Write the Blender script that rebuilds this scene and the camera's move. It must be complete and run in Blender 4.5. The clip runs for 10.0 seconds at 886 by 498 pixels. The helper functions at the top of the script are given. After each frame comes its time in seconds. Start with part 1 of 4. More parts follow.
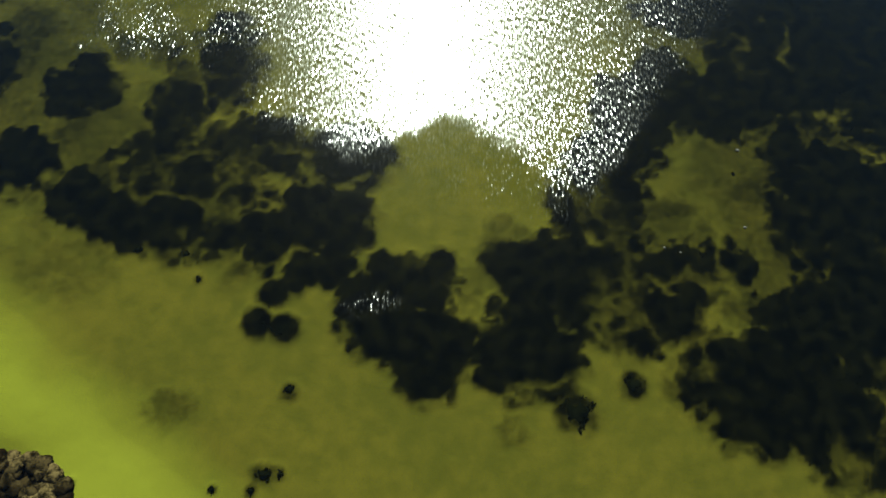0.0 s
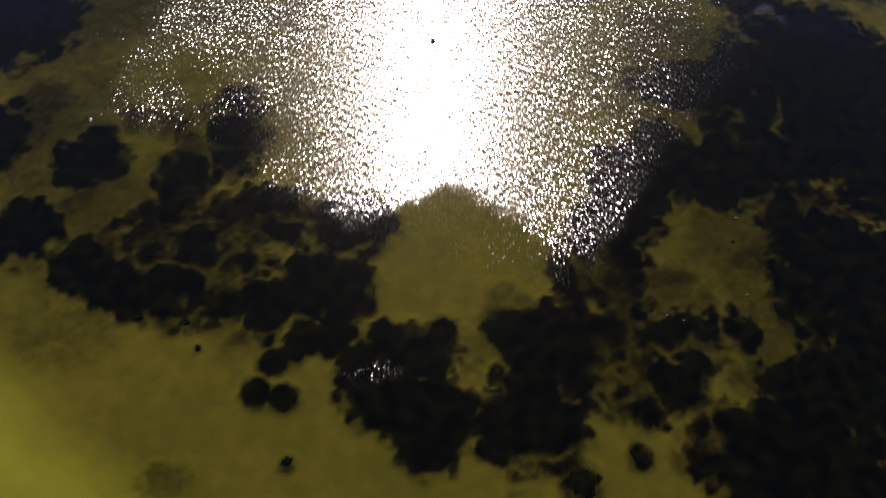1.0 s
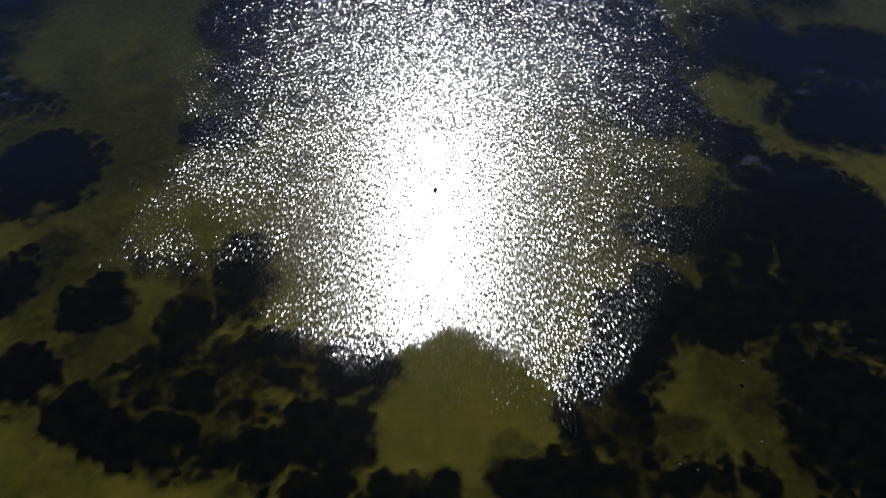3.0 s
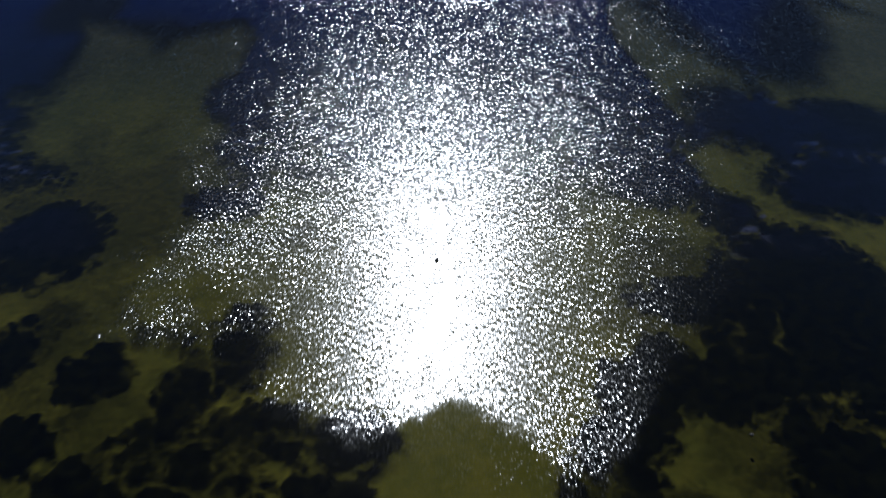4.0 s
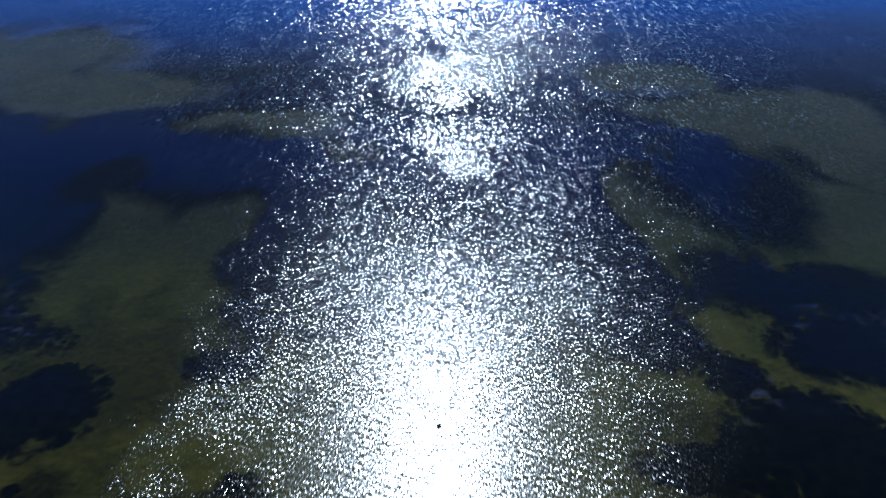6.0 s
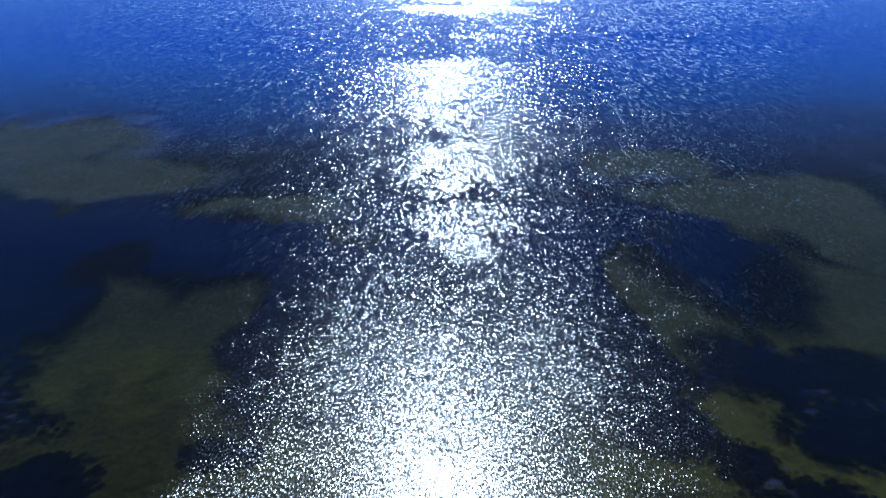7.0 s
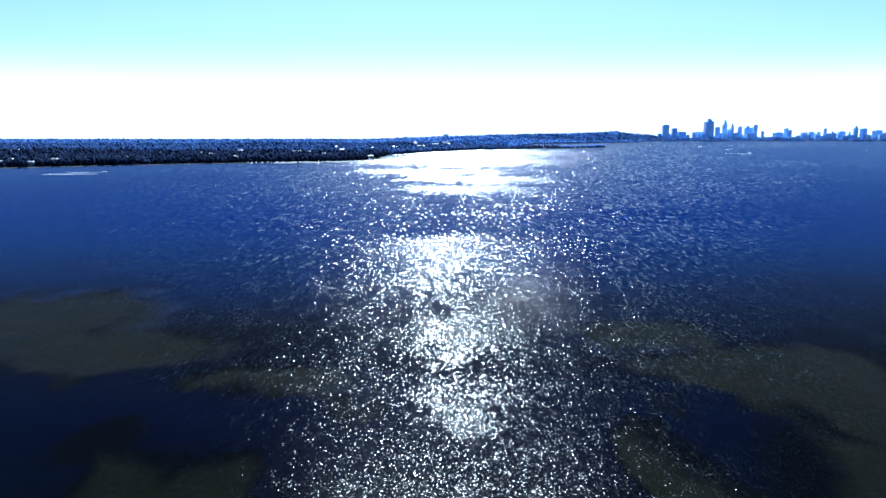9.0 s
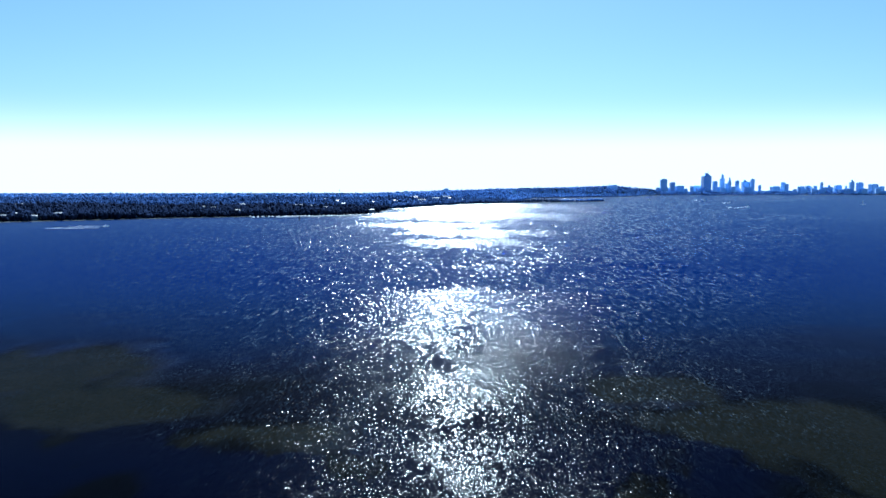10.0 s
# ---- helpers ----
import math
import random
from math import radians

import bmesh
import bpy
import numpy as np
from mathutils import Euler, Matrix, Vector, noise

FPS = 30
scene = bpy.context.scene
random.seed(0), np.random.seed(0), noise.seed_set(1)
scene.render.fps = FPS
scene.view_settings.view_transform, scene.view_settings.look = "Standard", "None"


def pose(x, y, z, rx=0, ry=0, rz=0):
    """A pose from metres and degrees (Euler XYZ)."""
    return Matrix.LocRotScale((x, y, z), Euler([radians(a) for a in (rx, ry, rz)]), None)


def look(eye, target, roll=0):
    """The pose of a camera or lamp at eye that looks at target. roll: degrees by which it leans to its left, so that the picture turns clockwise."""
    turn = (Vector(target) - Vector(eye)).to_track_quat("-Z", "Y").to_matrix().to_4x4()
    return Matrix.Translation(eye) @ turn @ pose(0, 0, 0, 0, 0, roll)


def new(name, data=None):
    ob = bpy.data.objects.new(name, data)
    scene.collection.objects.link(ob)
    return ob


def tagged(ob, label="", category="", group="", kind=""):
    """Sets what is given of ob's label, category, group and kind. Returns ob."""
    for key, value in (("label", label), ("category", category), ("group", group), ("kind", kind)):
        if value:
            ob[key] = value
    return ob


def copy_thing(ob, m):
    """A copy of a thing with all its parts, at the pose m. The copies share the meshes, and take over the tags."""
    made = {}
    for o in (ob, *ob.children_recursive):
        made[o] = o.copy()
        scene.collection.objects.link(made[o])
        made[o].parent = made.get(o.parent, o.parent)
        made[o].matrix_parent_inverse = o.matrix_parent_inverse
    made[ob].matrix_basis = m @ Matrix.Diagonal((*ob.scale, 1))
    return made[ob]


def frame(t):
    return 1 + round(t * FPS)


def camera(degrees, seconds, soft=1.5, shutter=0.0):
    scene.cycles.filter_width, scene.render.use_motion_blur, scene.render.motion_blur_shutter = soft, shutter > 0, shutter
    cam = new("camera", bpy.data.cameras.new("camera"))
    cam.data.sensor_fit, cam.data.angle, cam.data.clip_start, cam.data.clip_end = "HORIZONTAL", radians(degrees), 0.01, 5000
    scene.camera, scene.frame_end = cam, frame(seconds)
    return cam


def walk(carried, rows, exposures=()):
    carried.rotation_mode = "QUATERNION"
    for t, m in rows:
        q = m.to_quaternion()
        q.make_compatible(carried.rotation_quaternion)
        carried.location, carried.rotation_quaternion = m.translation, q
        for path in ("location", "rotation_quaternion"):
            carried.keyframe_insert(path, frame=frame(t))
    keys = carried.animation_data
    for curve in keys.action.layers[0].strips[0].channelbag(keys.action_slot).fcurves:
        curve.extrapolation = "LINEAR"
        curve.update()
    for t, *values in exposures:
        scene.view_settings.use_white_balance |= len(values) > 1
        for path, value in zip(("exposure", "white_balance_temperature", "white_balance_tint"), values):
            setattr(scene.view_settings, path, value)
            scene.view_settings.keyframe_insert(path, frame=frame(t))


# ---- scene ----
cam = camera(66.3, 10.0, soft=1.6)
EYE_Z = 45.0
# seconds, yaw, pitch, roll of a drone that hovers and tilts its camera up
TILT = [
    (0.0, -0.40, -68.50, -1.10), (0.5, -0.40, -65.72, -1.00), (1.0, -0.44, -62.75, -0.95), (1.5, -0.48, -59.66, -0.90),
    (2.0, -0.50, -56.62, -0.82), (2.5, -0.50, -53.58, -0.74), (4.0, -0.48, -44.75, -0.50), (4.5, -0.45, -41.52, -0.42),
    (5.0, -0.40, -38.20, -0.42), (5.5, -0.36, -34.65, -0.42), (7.0, -0.20, -24.03, -0.25), (7.5, -0.15, -20.48, -0.15),
    (8.0, -0.12, -16.88, -0.08), (8.5, -0.06, -13.22, -0.05), (9.0, -0.03, -9.60, -0.05), (9.5, -0.01, -6.32, 0.0),
    (10.0, 0.0, -5.10, 0.0),
]
EXPOSE = [
    (0.0, 4.75, 6300, -15), (0.3, 4.3, 6800, 14), (1.0, 3.85, 7000, 24), (1.6, 3.6, 7000, 22), (2.5, 3.25, 6300, 15), (4.5, 3.2, 5250, 8), (5.5, 3.2, 4900, 6),
    (7.0, 3.1, 4650, 6), (7.5, 3.02, 4600, 5), (8.0, 2.8, 4600, 4), (8.5, 2.5, 4800, 3), (9.2, 2.3, 4900, 2), (10.0, 2.08, 4800, 0),
]
walk(cam, [(t, pose(0, 0, EYE_Z, 90 + p, r, y)) for t, y, p, r in TILT], EXPOSE)

# ---- light ----
SUN_UP = 47.0
world = bpy.data.worlds.new("sky")
scene.world = world
world.use_nodes = True
wn = world.node_tree
sky = wn.nodes.new("ShaderNodeTexSky")
sky.sky_type = "NISHITA"
sky.sun_disc = False
sky.sun_elevation = radians(SUN_UP)
sky.sun_rotation = 0.0
sky.altitude = 50
sky.air_density = 1.1
sky.dust_density = 0.5
sky.ozone_density = 3.0
# sea haze bleaches the sky where it is already pale, low over the horizon
channel = wn.nodes.new("ShaderNodeSeparateColor")
wn.links.new(sky.outputs[0], channel.inputs[0])
pale = wn.nodes.new("ShaderNodeMath")
pale.operation = "DIVIDE"
wn.links.new(channel.outputs[0], pale.inputs[0])
wn.links.new(channel.outputs[2], pale.inputs[1])
veil = wn.nodes.new("ShaderNodeMapRange")
veil.interpolation_type = "SMOOTHSTEP"
veil.inputs[1].default_value, veil.inputs[2].default_value = 0.60, 1.06
wn.links.new(pale.outputs[0], veil.inputs[0])
bleach = wn.nodes.new("ShaderNodeMix")
bleach.data_type = "RGBA"
bleach.inputs[7].default_value = (11.5, 11.5, 11.5, 1)
wn.links.new(veil.outputs[0], bleach.inputs[0])
wn.links.new(sky.outputs[0], bleach.inputs[6])
wn.links.new(bleach.outputs[2], wn.nodes["Background"].inputs[0])
wn.nodes["Background"].inputs[1].default_value = 0.026

lamp = bpy.data.lights.new("sun", "SUN")
lamp.energy = 5.0
lamp.angle = radians(0.53)
lamp.color = (1.0, 0.95, 0.88)
sun = new("sun", lamp)
sun.matrix_world = look((0, 900 * math.cos(radians(SUN_UP)), 900 * math.sin(radians(SUN_UP))), (0, 0, 0))


# ---- materials ----
class Nodes:
    """A short hand for node materials."""

    def __init__(self, name):
        self.mat = bpy.data.materials.new(name)
        self.mat.use_nodes = True
        self.tree = self.mat.node_tree
        self.shader = self.tree.nodes["Principled BSDF"]

    def add(self, kind, **values):
        n = self.tree.nodes.new(kind)
        for key, v in values.items():
            setattr(n, key, v)
        return n

    def link(self, a, b):
        self.tree.links.new(a, b)

    def math(self, op, a, b=0.0, c=0.0):
        n = self.add("ShaderNodeMath", operation=op)
        for i, v in enumerate((a, b, c)):
            if isinstance(v, (int, float)):
                n.inputs[i].default_value = v
            else:
                self.link(v, n.inputs[i])
        return n.outputs[0]

    def noise(self, scale, detail=3.0, rough=0.55, where=None, stretch=None, turn=0.0):
        n = self.add("ShaderNodeTexNoise")
        n.inputs["Scale"].default_value = scale
        n.inputs["Detail"].default_value = detail
        n.inputs["Roughness"].default_value = rough
        src = where or self.add("ShaderNodeNewGeometry").outputs["Position"]
        if stretch:
            m = self.add("ShaderNodeMapping")
            m.inputs["Scale"].default_value = stretch
            m.inputs["Rotation"].default_value = (0, 0, radians(turn))
            self.link(src, m.inputs[0])
            src = m.outputs[0]
        self.link(src, n.inputs["Vector"])
        return n

    def span(self, v, lo, hi, a=0.0, b=1.0):
        n = self.add("ShaderNodeMapRange", interpolation_type="SMOOTHSTEP")
        self.link(v, n.inputs[0])
        for i, x in enumerate((lo, hi, a, b)):
            n.inputs[i + 1].default_value = x
        return n.outputs[0]

    def mix(self, f, a, b):
        n = self.add("ShaderNodeMix", data_type="RGBA")
        for i, v in ((0, f), (6, a), (7, b)):
            if isinstance(v, (int, float)):
                n.inputs[i].default_value = v
            elif isinstance(v, tuple):
                n.inputs[i].default_value = (*v, 1)
            else:
                self.link(v, n.inputs[i])
        return n.outputs[2]

    def attr(self, name):
        return self.add("ShaderNodeAttribute", attribute_name=name).outputs["Fac"]

    def bump(self, height, strength=0.4, distance=0.05):
        n = self.add("ShaderNodeBump")
        n.inputs["Strength"].default_value = strength
        n.inputs["Distance"].default_value = distance
        self.link(height, n.inputs["Height"])
        self.link(n.outputs[0], self.shader.inputs["Normal"])

    def done(self, colour, rough=0.8, metal=0.0, gloss=0.5):
        s = self.shader
        s.inputs["Specular IOR Level"].default_value = gloss
        if isinstance(colour, tuple):
            s.inputs["Base Color"].default_value = (*colour, 1)
        else:
            self.link(colour, s.inputs["Base Color"])
        if isinstance(rough, (int, float)):
            s.inputs["Roughness"].default_value = rough
        else:
            self.link(rough, s.inputs["Roughness"])
        s.inputs["Metallic"].default_value = metal
        return self.mat


def worn(name, a, b, scale, rough=0.8, metal=0.0, relief=0.0, fine=None, gloss=0.5):
    """Two tones mixed by coarse and fine noise, as most surfaces weather."""
    n = Nodes(name)
    big = n.noise(scale, 4).outputs[0]
    small = n.noise(fine or scale * 9, 3).outputs[0]
    f = n.span(n.math("MULTIPLY_ADD", small, 0.5, n.math("MULTIPLY", big, 0.6)), 0.38, 0.72)
    if relief:
        n.bump(small, 0.6, relief)
    return n.done(n.mix(f, a, b), rough, metal, gloss)


def ground_material():
    n = Nodes("ground")
    cover, pale, land = n.attr("cover"), n.attr("pale"), n.attr("land")
    fine = n.noise(7.0, 4).outputs[0]
    mid = n.noise(0.9, 4).outputs[0]
    broad = n.noise(0.12, 3).outputs[0]
    film = n.mix(n.span(n.math("MULTIPLY_ADD", mid, 0.5, n.math("MULTIPLY", broad, 0.5)), 0.35, 0.68), (0.092, 0.088, 0.040), (0.135, 0.117, 0.052))
    sand = n.mix(pale, film, (0.23, 0.24, 0.09))
    sand = n.mix(n.span(fine, 0.60, 0.78, 0.0, 0.35), sand, (0.04, 0.04, 0.02))
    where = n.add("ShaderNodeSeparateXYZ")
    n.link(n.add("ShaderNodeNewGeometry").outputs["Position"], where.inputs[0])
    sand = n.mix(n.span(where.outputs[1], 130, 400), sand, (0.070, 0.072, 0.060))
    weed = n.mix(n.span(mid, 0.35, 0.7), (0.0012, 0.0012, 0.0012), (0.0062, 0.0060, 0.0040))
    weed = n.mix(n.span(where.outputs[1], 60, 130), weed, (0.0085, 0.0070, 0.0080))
    ragged = n.math("ADD", cover, n.math("MULTIPLY_ADD", n.noise(2.2, 4).outputs[0], 0.4, -0.2))
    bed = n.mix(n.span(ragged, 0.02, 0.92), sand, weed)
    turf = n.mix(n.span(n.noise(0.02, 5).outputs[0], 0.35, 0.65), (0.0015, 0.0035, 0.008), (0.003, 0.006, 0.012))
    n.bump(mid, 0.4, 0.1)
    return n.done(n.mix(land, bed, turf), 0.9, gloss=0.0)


def water_material():
    n = Nodes("water")
    where = n.add("ShaderNodeNewGeometry").outputs["Position"]
    split = n.add("ShaderNodeSeparateXYZ")
    n.link(where, split.inputs[0])
    wind, depth = n.attr("wind"), n.attr("depth")

    def slope(source):
        v = n.add("ShaderNodeVectorMath", operation="SUBTRACT")
        v.inputs[1].default_value = (0.5, 0.5, 0.5)
        n.link(source.outputs[1], v.inputs[0])
        return v.outputs[0]

    def scaled(v, k):
        m = n.add("ShaderNodeVectorMath", operation="SCALE")
        n.link(v, m.inputs[0])
        n.link(k, m.inputs["Scale"])
        return m.outputs[0]

    y = split.outputs[1]
    # wavelets of even steepness, lengthened with y to suit the camera's view of glints
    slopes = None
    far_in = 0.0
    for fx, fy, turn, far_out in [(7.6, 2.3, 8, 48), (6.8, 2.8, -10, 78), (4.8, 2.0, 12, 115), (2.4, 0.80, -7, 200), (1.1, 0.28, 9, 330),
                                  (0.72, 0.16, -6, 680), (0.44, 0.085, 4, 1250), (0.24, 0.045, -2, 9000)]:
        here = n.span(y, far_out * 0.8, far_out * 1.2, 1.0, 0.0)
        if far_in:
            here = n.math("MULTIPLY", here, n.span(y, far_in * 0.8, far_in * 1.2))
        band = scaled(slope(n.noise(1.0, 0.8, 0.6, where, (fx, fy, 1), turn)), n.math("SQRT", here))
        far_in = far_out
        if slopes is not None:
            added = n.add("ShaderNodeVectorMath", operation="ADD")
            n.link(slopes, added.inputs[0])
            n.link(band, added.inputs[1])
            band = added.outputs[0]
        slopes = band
    lean = n.add("ShaderNodeSeparateXYZ")
    # the wavelets run in groups, with slacker water between them
    groups = n.math("ADD", n.math("MULTIPLY", n.noise(1.0, 2.0, 0.6, where, (0.55, 0.30, 1), 25).outputs[0], n.span(y, 80, 160, 1.0, 0.0)),
                    n.math("MULTIPLY", n.noise(1.0, 2.0, 0.6, where, (0.16, 0.075, 1), 22).outputs[0], n.span(y, 80, 160)))
    wind = n.math("MULTIPLY", wind, n.span(groups, 0.3, 0.7, 0.62, 1.38))
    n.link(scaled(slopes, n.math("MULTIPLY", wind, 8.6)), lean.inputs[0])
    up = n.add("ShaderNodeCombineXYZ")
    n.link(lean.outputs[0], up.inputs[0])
    n.link(n.math("SUBTRACT", n.math("MULTIPLY", lean.outputs[1], n.span(y, 40, 120, 0.65, 1.0)), n.attr("glint_tilt")), up.inputs[1])
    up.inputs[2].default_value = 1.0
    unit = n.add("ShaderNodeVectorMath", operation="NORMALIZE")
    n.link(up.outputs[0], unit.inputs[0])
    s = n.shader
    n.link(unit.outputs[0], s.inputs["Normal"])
    # IOR held under water's own and varied with y, dimming the reflected sky
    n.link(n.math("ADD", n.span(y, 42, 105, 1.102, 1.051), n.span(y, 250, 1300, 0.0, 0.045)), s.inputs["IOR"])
    s.inputs["Transmission Weight"].default_value = 1.0
    # tea-coloured near the beach, darker and then blue further out along y
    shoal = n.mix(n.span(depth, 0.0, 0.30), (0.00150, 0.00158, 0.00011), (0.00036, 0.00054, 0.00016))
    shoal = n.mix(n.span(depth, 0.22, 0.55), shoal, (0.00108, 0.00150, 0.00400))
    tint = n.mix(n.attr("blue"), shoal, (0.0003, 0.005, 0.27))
    return n.done(tint, n.attr("ruffle"))


def rock_material():
    """Brown stone, each boulder of its own shade, with dark algae."""
    n = Nodes("boulder")
    shade = n.add("ShaderNodeObjectInfo").outputs["Random"]
    own = n.mix(n.span(shade, 0.3, 1.0), (0.018, 0.011, 0.014), (0.23, 0.165, 0.26))
    grain = n.noise(9.0, 4).outputs[0]
    algae = n.noise(1.6, 4).outputs[0]
    n.bump(grain, 0.7, 0.08)
    return n.done(n.mix(n.span(n.math("MULTIPLY_ADD", grain, 0.4, n.math("MULTIPLY", algae, 0.6)), 0.40, 0.62), (0.006, 0.004, 0.003), own), 0.9, gloss=0.0)


GROUND = ground_material()
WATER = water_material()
WEED = worn("weed fronds", (0.0022, 0.0027, 0.0025), (0.0070, 0.0078, 0.0058), 1.5, 0.9, gloss=0.0)
def leaf_material(name, a, b):
    """Leaves whose shade differs from crown to crown."""
    n = Nodes(name)
    own = n.add("ShaderNodeNewGeometry").outputs["Random Per Island"]
    stand = n.noise(0.012, 4).outputs[0]
    return n.done(n.mix(n.span(n.math("MULTIPLY_ADD", own, 0.55, n.math("MULTIPLY", stand, 0.7)), 0.25, 0.95), a, b), 0.9, gloss=0.0)


# aerial haze is put into the leaf colours: bluer and paler with distance
WOOD_HAZE_NEAR = leaf_material("tree leaves", (0.0040, 0.0060, 0.0150), (0.0130, 0.0190, 0.0420))
WOOD_HAZE_MID = leaf_material("tree leaves tinted blue for haze", (0.0180, 0.0330, 0.0900), (0.0340, 0.0600, 0.1500))
WOOD_HAZE_FAR = leaf_material("tree leaves tinted pale blue for far haze", (0.0550, 0.1050, 0.2900), (0.0800, 0.1450, 0.3600))
BARK = worn("bark", (0.07, 0.055, 0.04), (0.14, 0.11, 0.08), 0.8, 0.9)
ROCK = rock_material()
# the blue of the haze over the city is painted into these two
TOWER_HAZE = worn("concrete tinted blue for haze", (0.26, 0.42, 0.72), (0.34, 0.50, 0.80), 0.02, 0.6)
GLASSY_HAZE = worn("glass tinted blue for haze", (0.17, 0.32, 0.66), (0.22, 0.38, 0.74), 0.03, 0.3)
WHITE = worn("white paint", (0.72, 0.72, 0.70), (0.82, 0.82, 0.80), 0.4, 0.5)
ROOF = worn("pale roof sheet", (0.06, 0.065, 0.075), (0.14, 0.145, 0.155), 0.3, 0.5, gloss=0.2)
RENDER_WALL = worn("pale house wall", (0.20, 0.21, 0.23), (0.32, 0.33, 0.34), 0.3, 0.8, gloss=0.1)
DARK = worn("dark weathered timber", (0.02, 0.018, 0.016), (0.06, 0.05, 0.04), 2.0, 0.8)
TAR = worn("tarred float", (0.004, 0.004, 0.004), (0.012, 0.011, 0.010), 6.0, 0.9, gloss=0.0)
FOAM = worn("foam", (0.70, 0.74, 0.76), (0.85, 0.87, 0.88), 0.4, 0.9)


# ---- building blocks ----
def mesh_from(name, verts, faces, material, smooth=False):
    me = bpy.data.meshes.new(name)
    me.from_pydata([tuple(v) for v in verts], [], [tuple(f) for f in faces])
    me.materials.append(material)
    if smooth:
        me.polygons.foreach_set("use_smooth", [True] * len(me.polygons))
    me.update()
    return me


def mesh_bm(name, bm, material, smooth=False):
    me = bpy.data.meshes.new(name)
    bm.to_mesh(me)
    bm.free()
    me.materials.append(material)
    if smooth:
        me.polygons.foreach_set("use_smooth", [True] * len(me.polygons))
    return me


def part(name, bm, material, parent, label="", smooth=False):
    ob = new(name, mesh_bm(name, bm, material, smooth))
    ob.parent = parent
    if label:
        ob["label"] = label
    return ob


def thing(name, x, y, z, turn, label, category, group=""):
    ob = new(name)
    ob.matrix_world = pose(x, y, z, 0, 0, turn)
    return tagged(ob, label, category, group)


def block(bm, x, y, z, sx, sy, sz, taper=1.0, bevel=0.0):
    """A box with its base centre at x, y, z; taper narrows its top."""
    made = bmesh.ops.create_cube(bm, size=1.0)["verts"]
    for v in made:
        k = taper if v.co.z > 0 else 1.0
        v.co = Vector((x + v.co.x * sx * k, y + v.co.y * sy * k, z + (v.co.z + 0.5) * sz))
    if bevel:
        edges = list({e for v in made for e in v.link_edges})
        bmesh.ops.bevel(bm, geom=edges, offset=bevel, segments=2, affect="EDGES", profile=0.6)
    return made


def rod(bm, a, b, r0, r1, sides=8):
    a, b = Vector(a), Vector(b)
    d = b - a
    m = Matrix.Translation((a + b) / 2) @ d.to_track_quat("Z", "Y").to_matrix().to_4x4()
    bmesh.ops.create_cone(bm, cap_ends=True, segments=sides, radius1=r0, radius2=r1, depth=d.length, matrix=m)


def lattice(ix, iy, seed):
    h = (ix.astype(np.int64) * 374761393 + iy.astype(np.int64) * 668265263 + seed * 1274126177) & 0xFFFFFFFF
    h = ((h ^ (h >> 13)) * 1103515245) & 0xFFFFFFFF
    return ((h ^ (h >> 16)) & 0xFFFF) / 65535.0


def value_noise(x, y, seed):
    ix, iy = np.floor(x), np.floor(y)
    fx, fy = x - ix, y - iy
    fx, fy = fx * fx * (3 - 2 * fx), fy * fy * (3 - 2 * fy)
    a, b = lattice(ix, iy, seed), lattice(ix + 1, iy, seed)
    c, d = lattice(ix, iy + 1, seed), lattice(ix + 1, iy + 1, seed)
    return (a * (1 - fx) + b * fx) * (1 - fy) + (c * (1 - fx) + d * fx) * fy


def fbm(x, y, seed, octaves=4):
    total, gain, norm = 0.0, 1.0, 0.0
    for k in range(octaves):
        total = total + gain * value_noise(x * 2 ** k + 17.3 * k, y * 2 ** k - 9.1 * k, seed + k)
        norm += gain
        gain *= 0.5
    return total / norm - 0.5


# ---- lie of the land ----
# weed patches on the sand: centre x, y and half widths, metres
WEED_WEST = [(-30.9, 25.2, 2.1, 2.4), (-27.5, 32.1, 2.6, 2.2), (-26.2, 22.6, 2.0, 2.0), (-23.5, 20.3, 1.4, 1.3), (-21.8, 19.2, 1.1, 1.1), (-19.6, 30.3, 2.0, 5.0), (-16.6,
    34.6, 2.7, 3.8), (-19.8, 24.7, 4.1, 2.8), (-15.9, 24.3, 3.4, 3.6), (-17.9, 20.0, 3.7, 2.2), (-21.5, 22.1, 1.9, 2.3), (-13.8, 26.6, 2.0, 2.5), (-11.4, 26.7, 2.0, 2.1),
    (-6.5, 25.7, 3.1, 2.1), (-7.9, 21.3, 2.9, 2.6), (-6.4, 19.6, 1.6, 1.4), (-12.2, 19.7, 2.1, 1.4), (-11.8, 17.8, 1.0, 0.9), (-9.1, 16.5, 1.1, 1.0), (-6.9, 17.2, 1.0,
    1.5)]
WEED_MIDDLE = [(-3.9, 13.6, 2.1, 2.5), (-1.2, 15.6, 2.8, 1.8), (0.9, 16.7, 1.1, 1.4), (0.0, 11.3, 2.9, 2.2), (-0.2, 9.0, 1.8, 1.5), (-2.3, 11.9, 2.4, 1.6), (6.9, 10.4,
    3.0, 2.7), (6.8, 13.1, 2.0, 1.9), (8.3, 16.9, 3.5, 2.0), (13.2, 16.3, 4.3, 2.7), (15.5, 13.1, 3.4, 2.3), (11.7, 13.9, 2.4, 2.1), (18.1, 16.5, 2.5, 2.0), (21.2, 16.9,
    1.9, 1.7), (12.9, 22.4, 3.1, 3.4), (16.7, 29.5, 3.1, 3.3), (15.0, 26.1, 2.7, 2.0)]
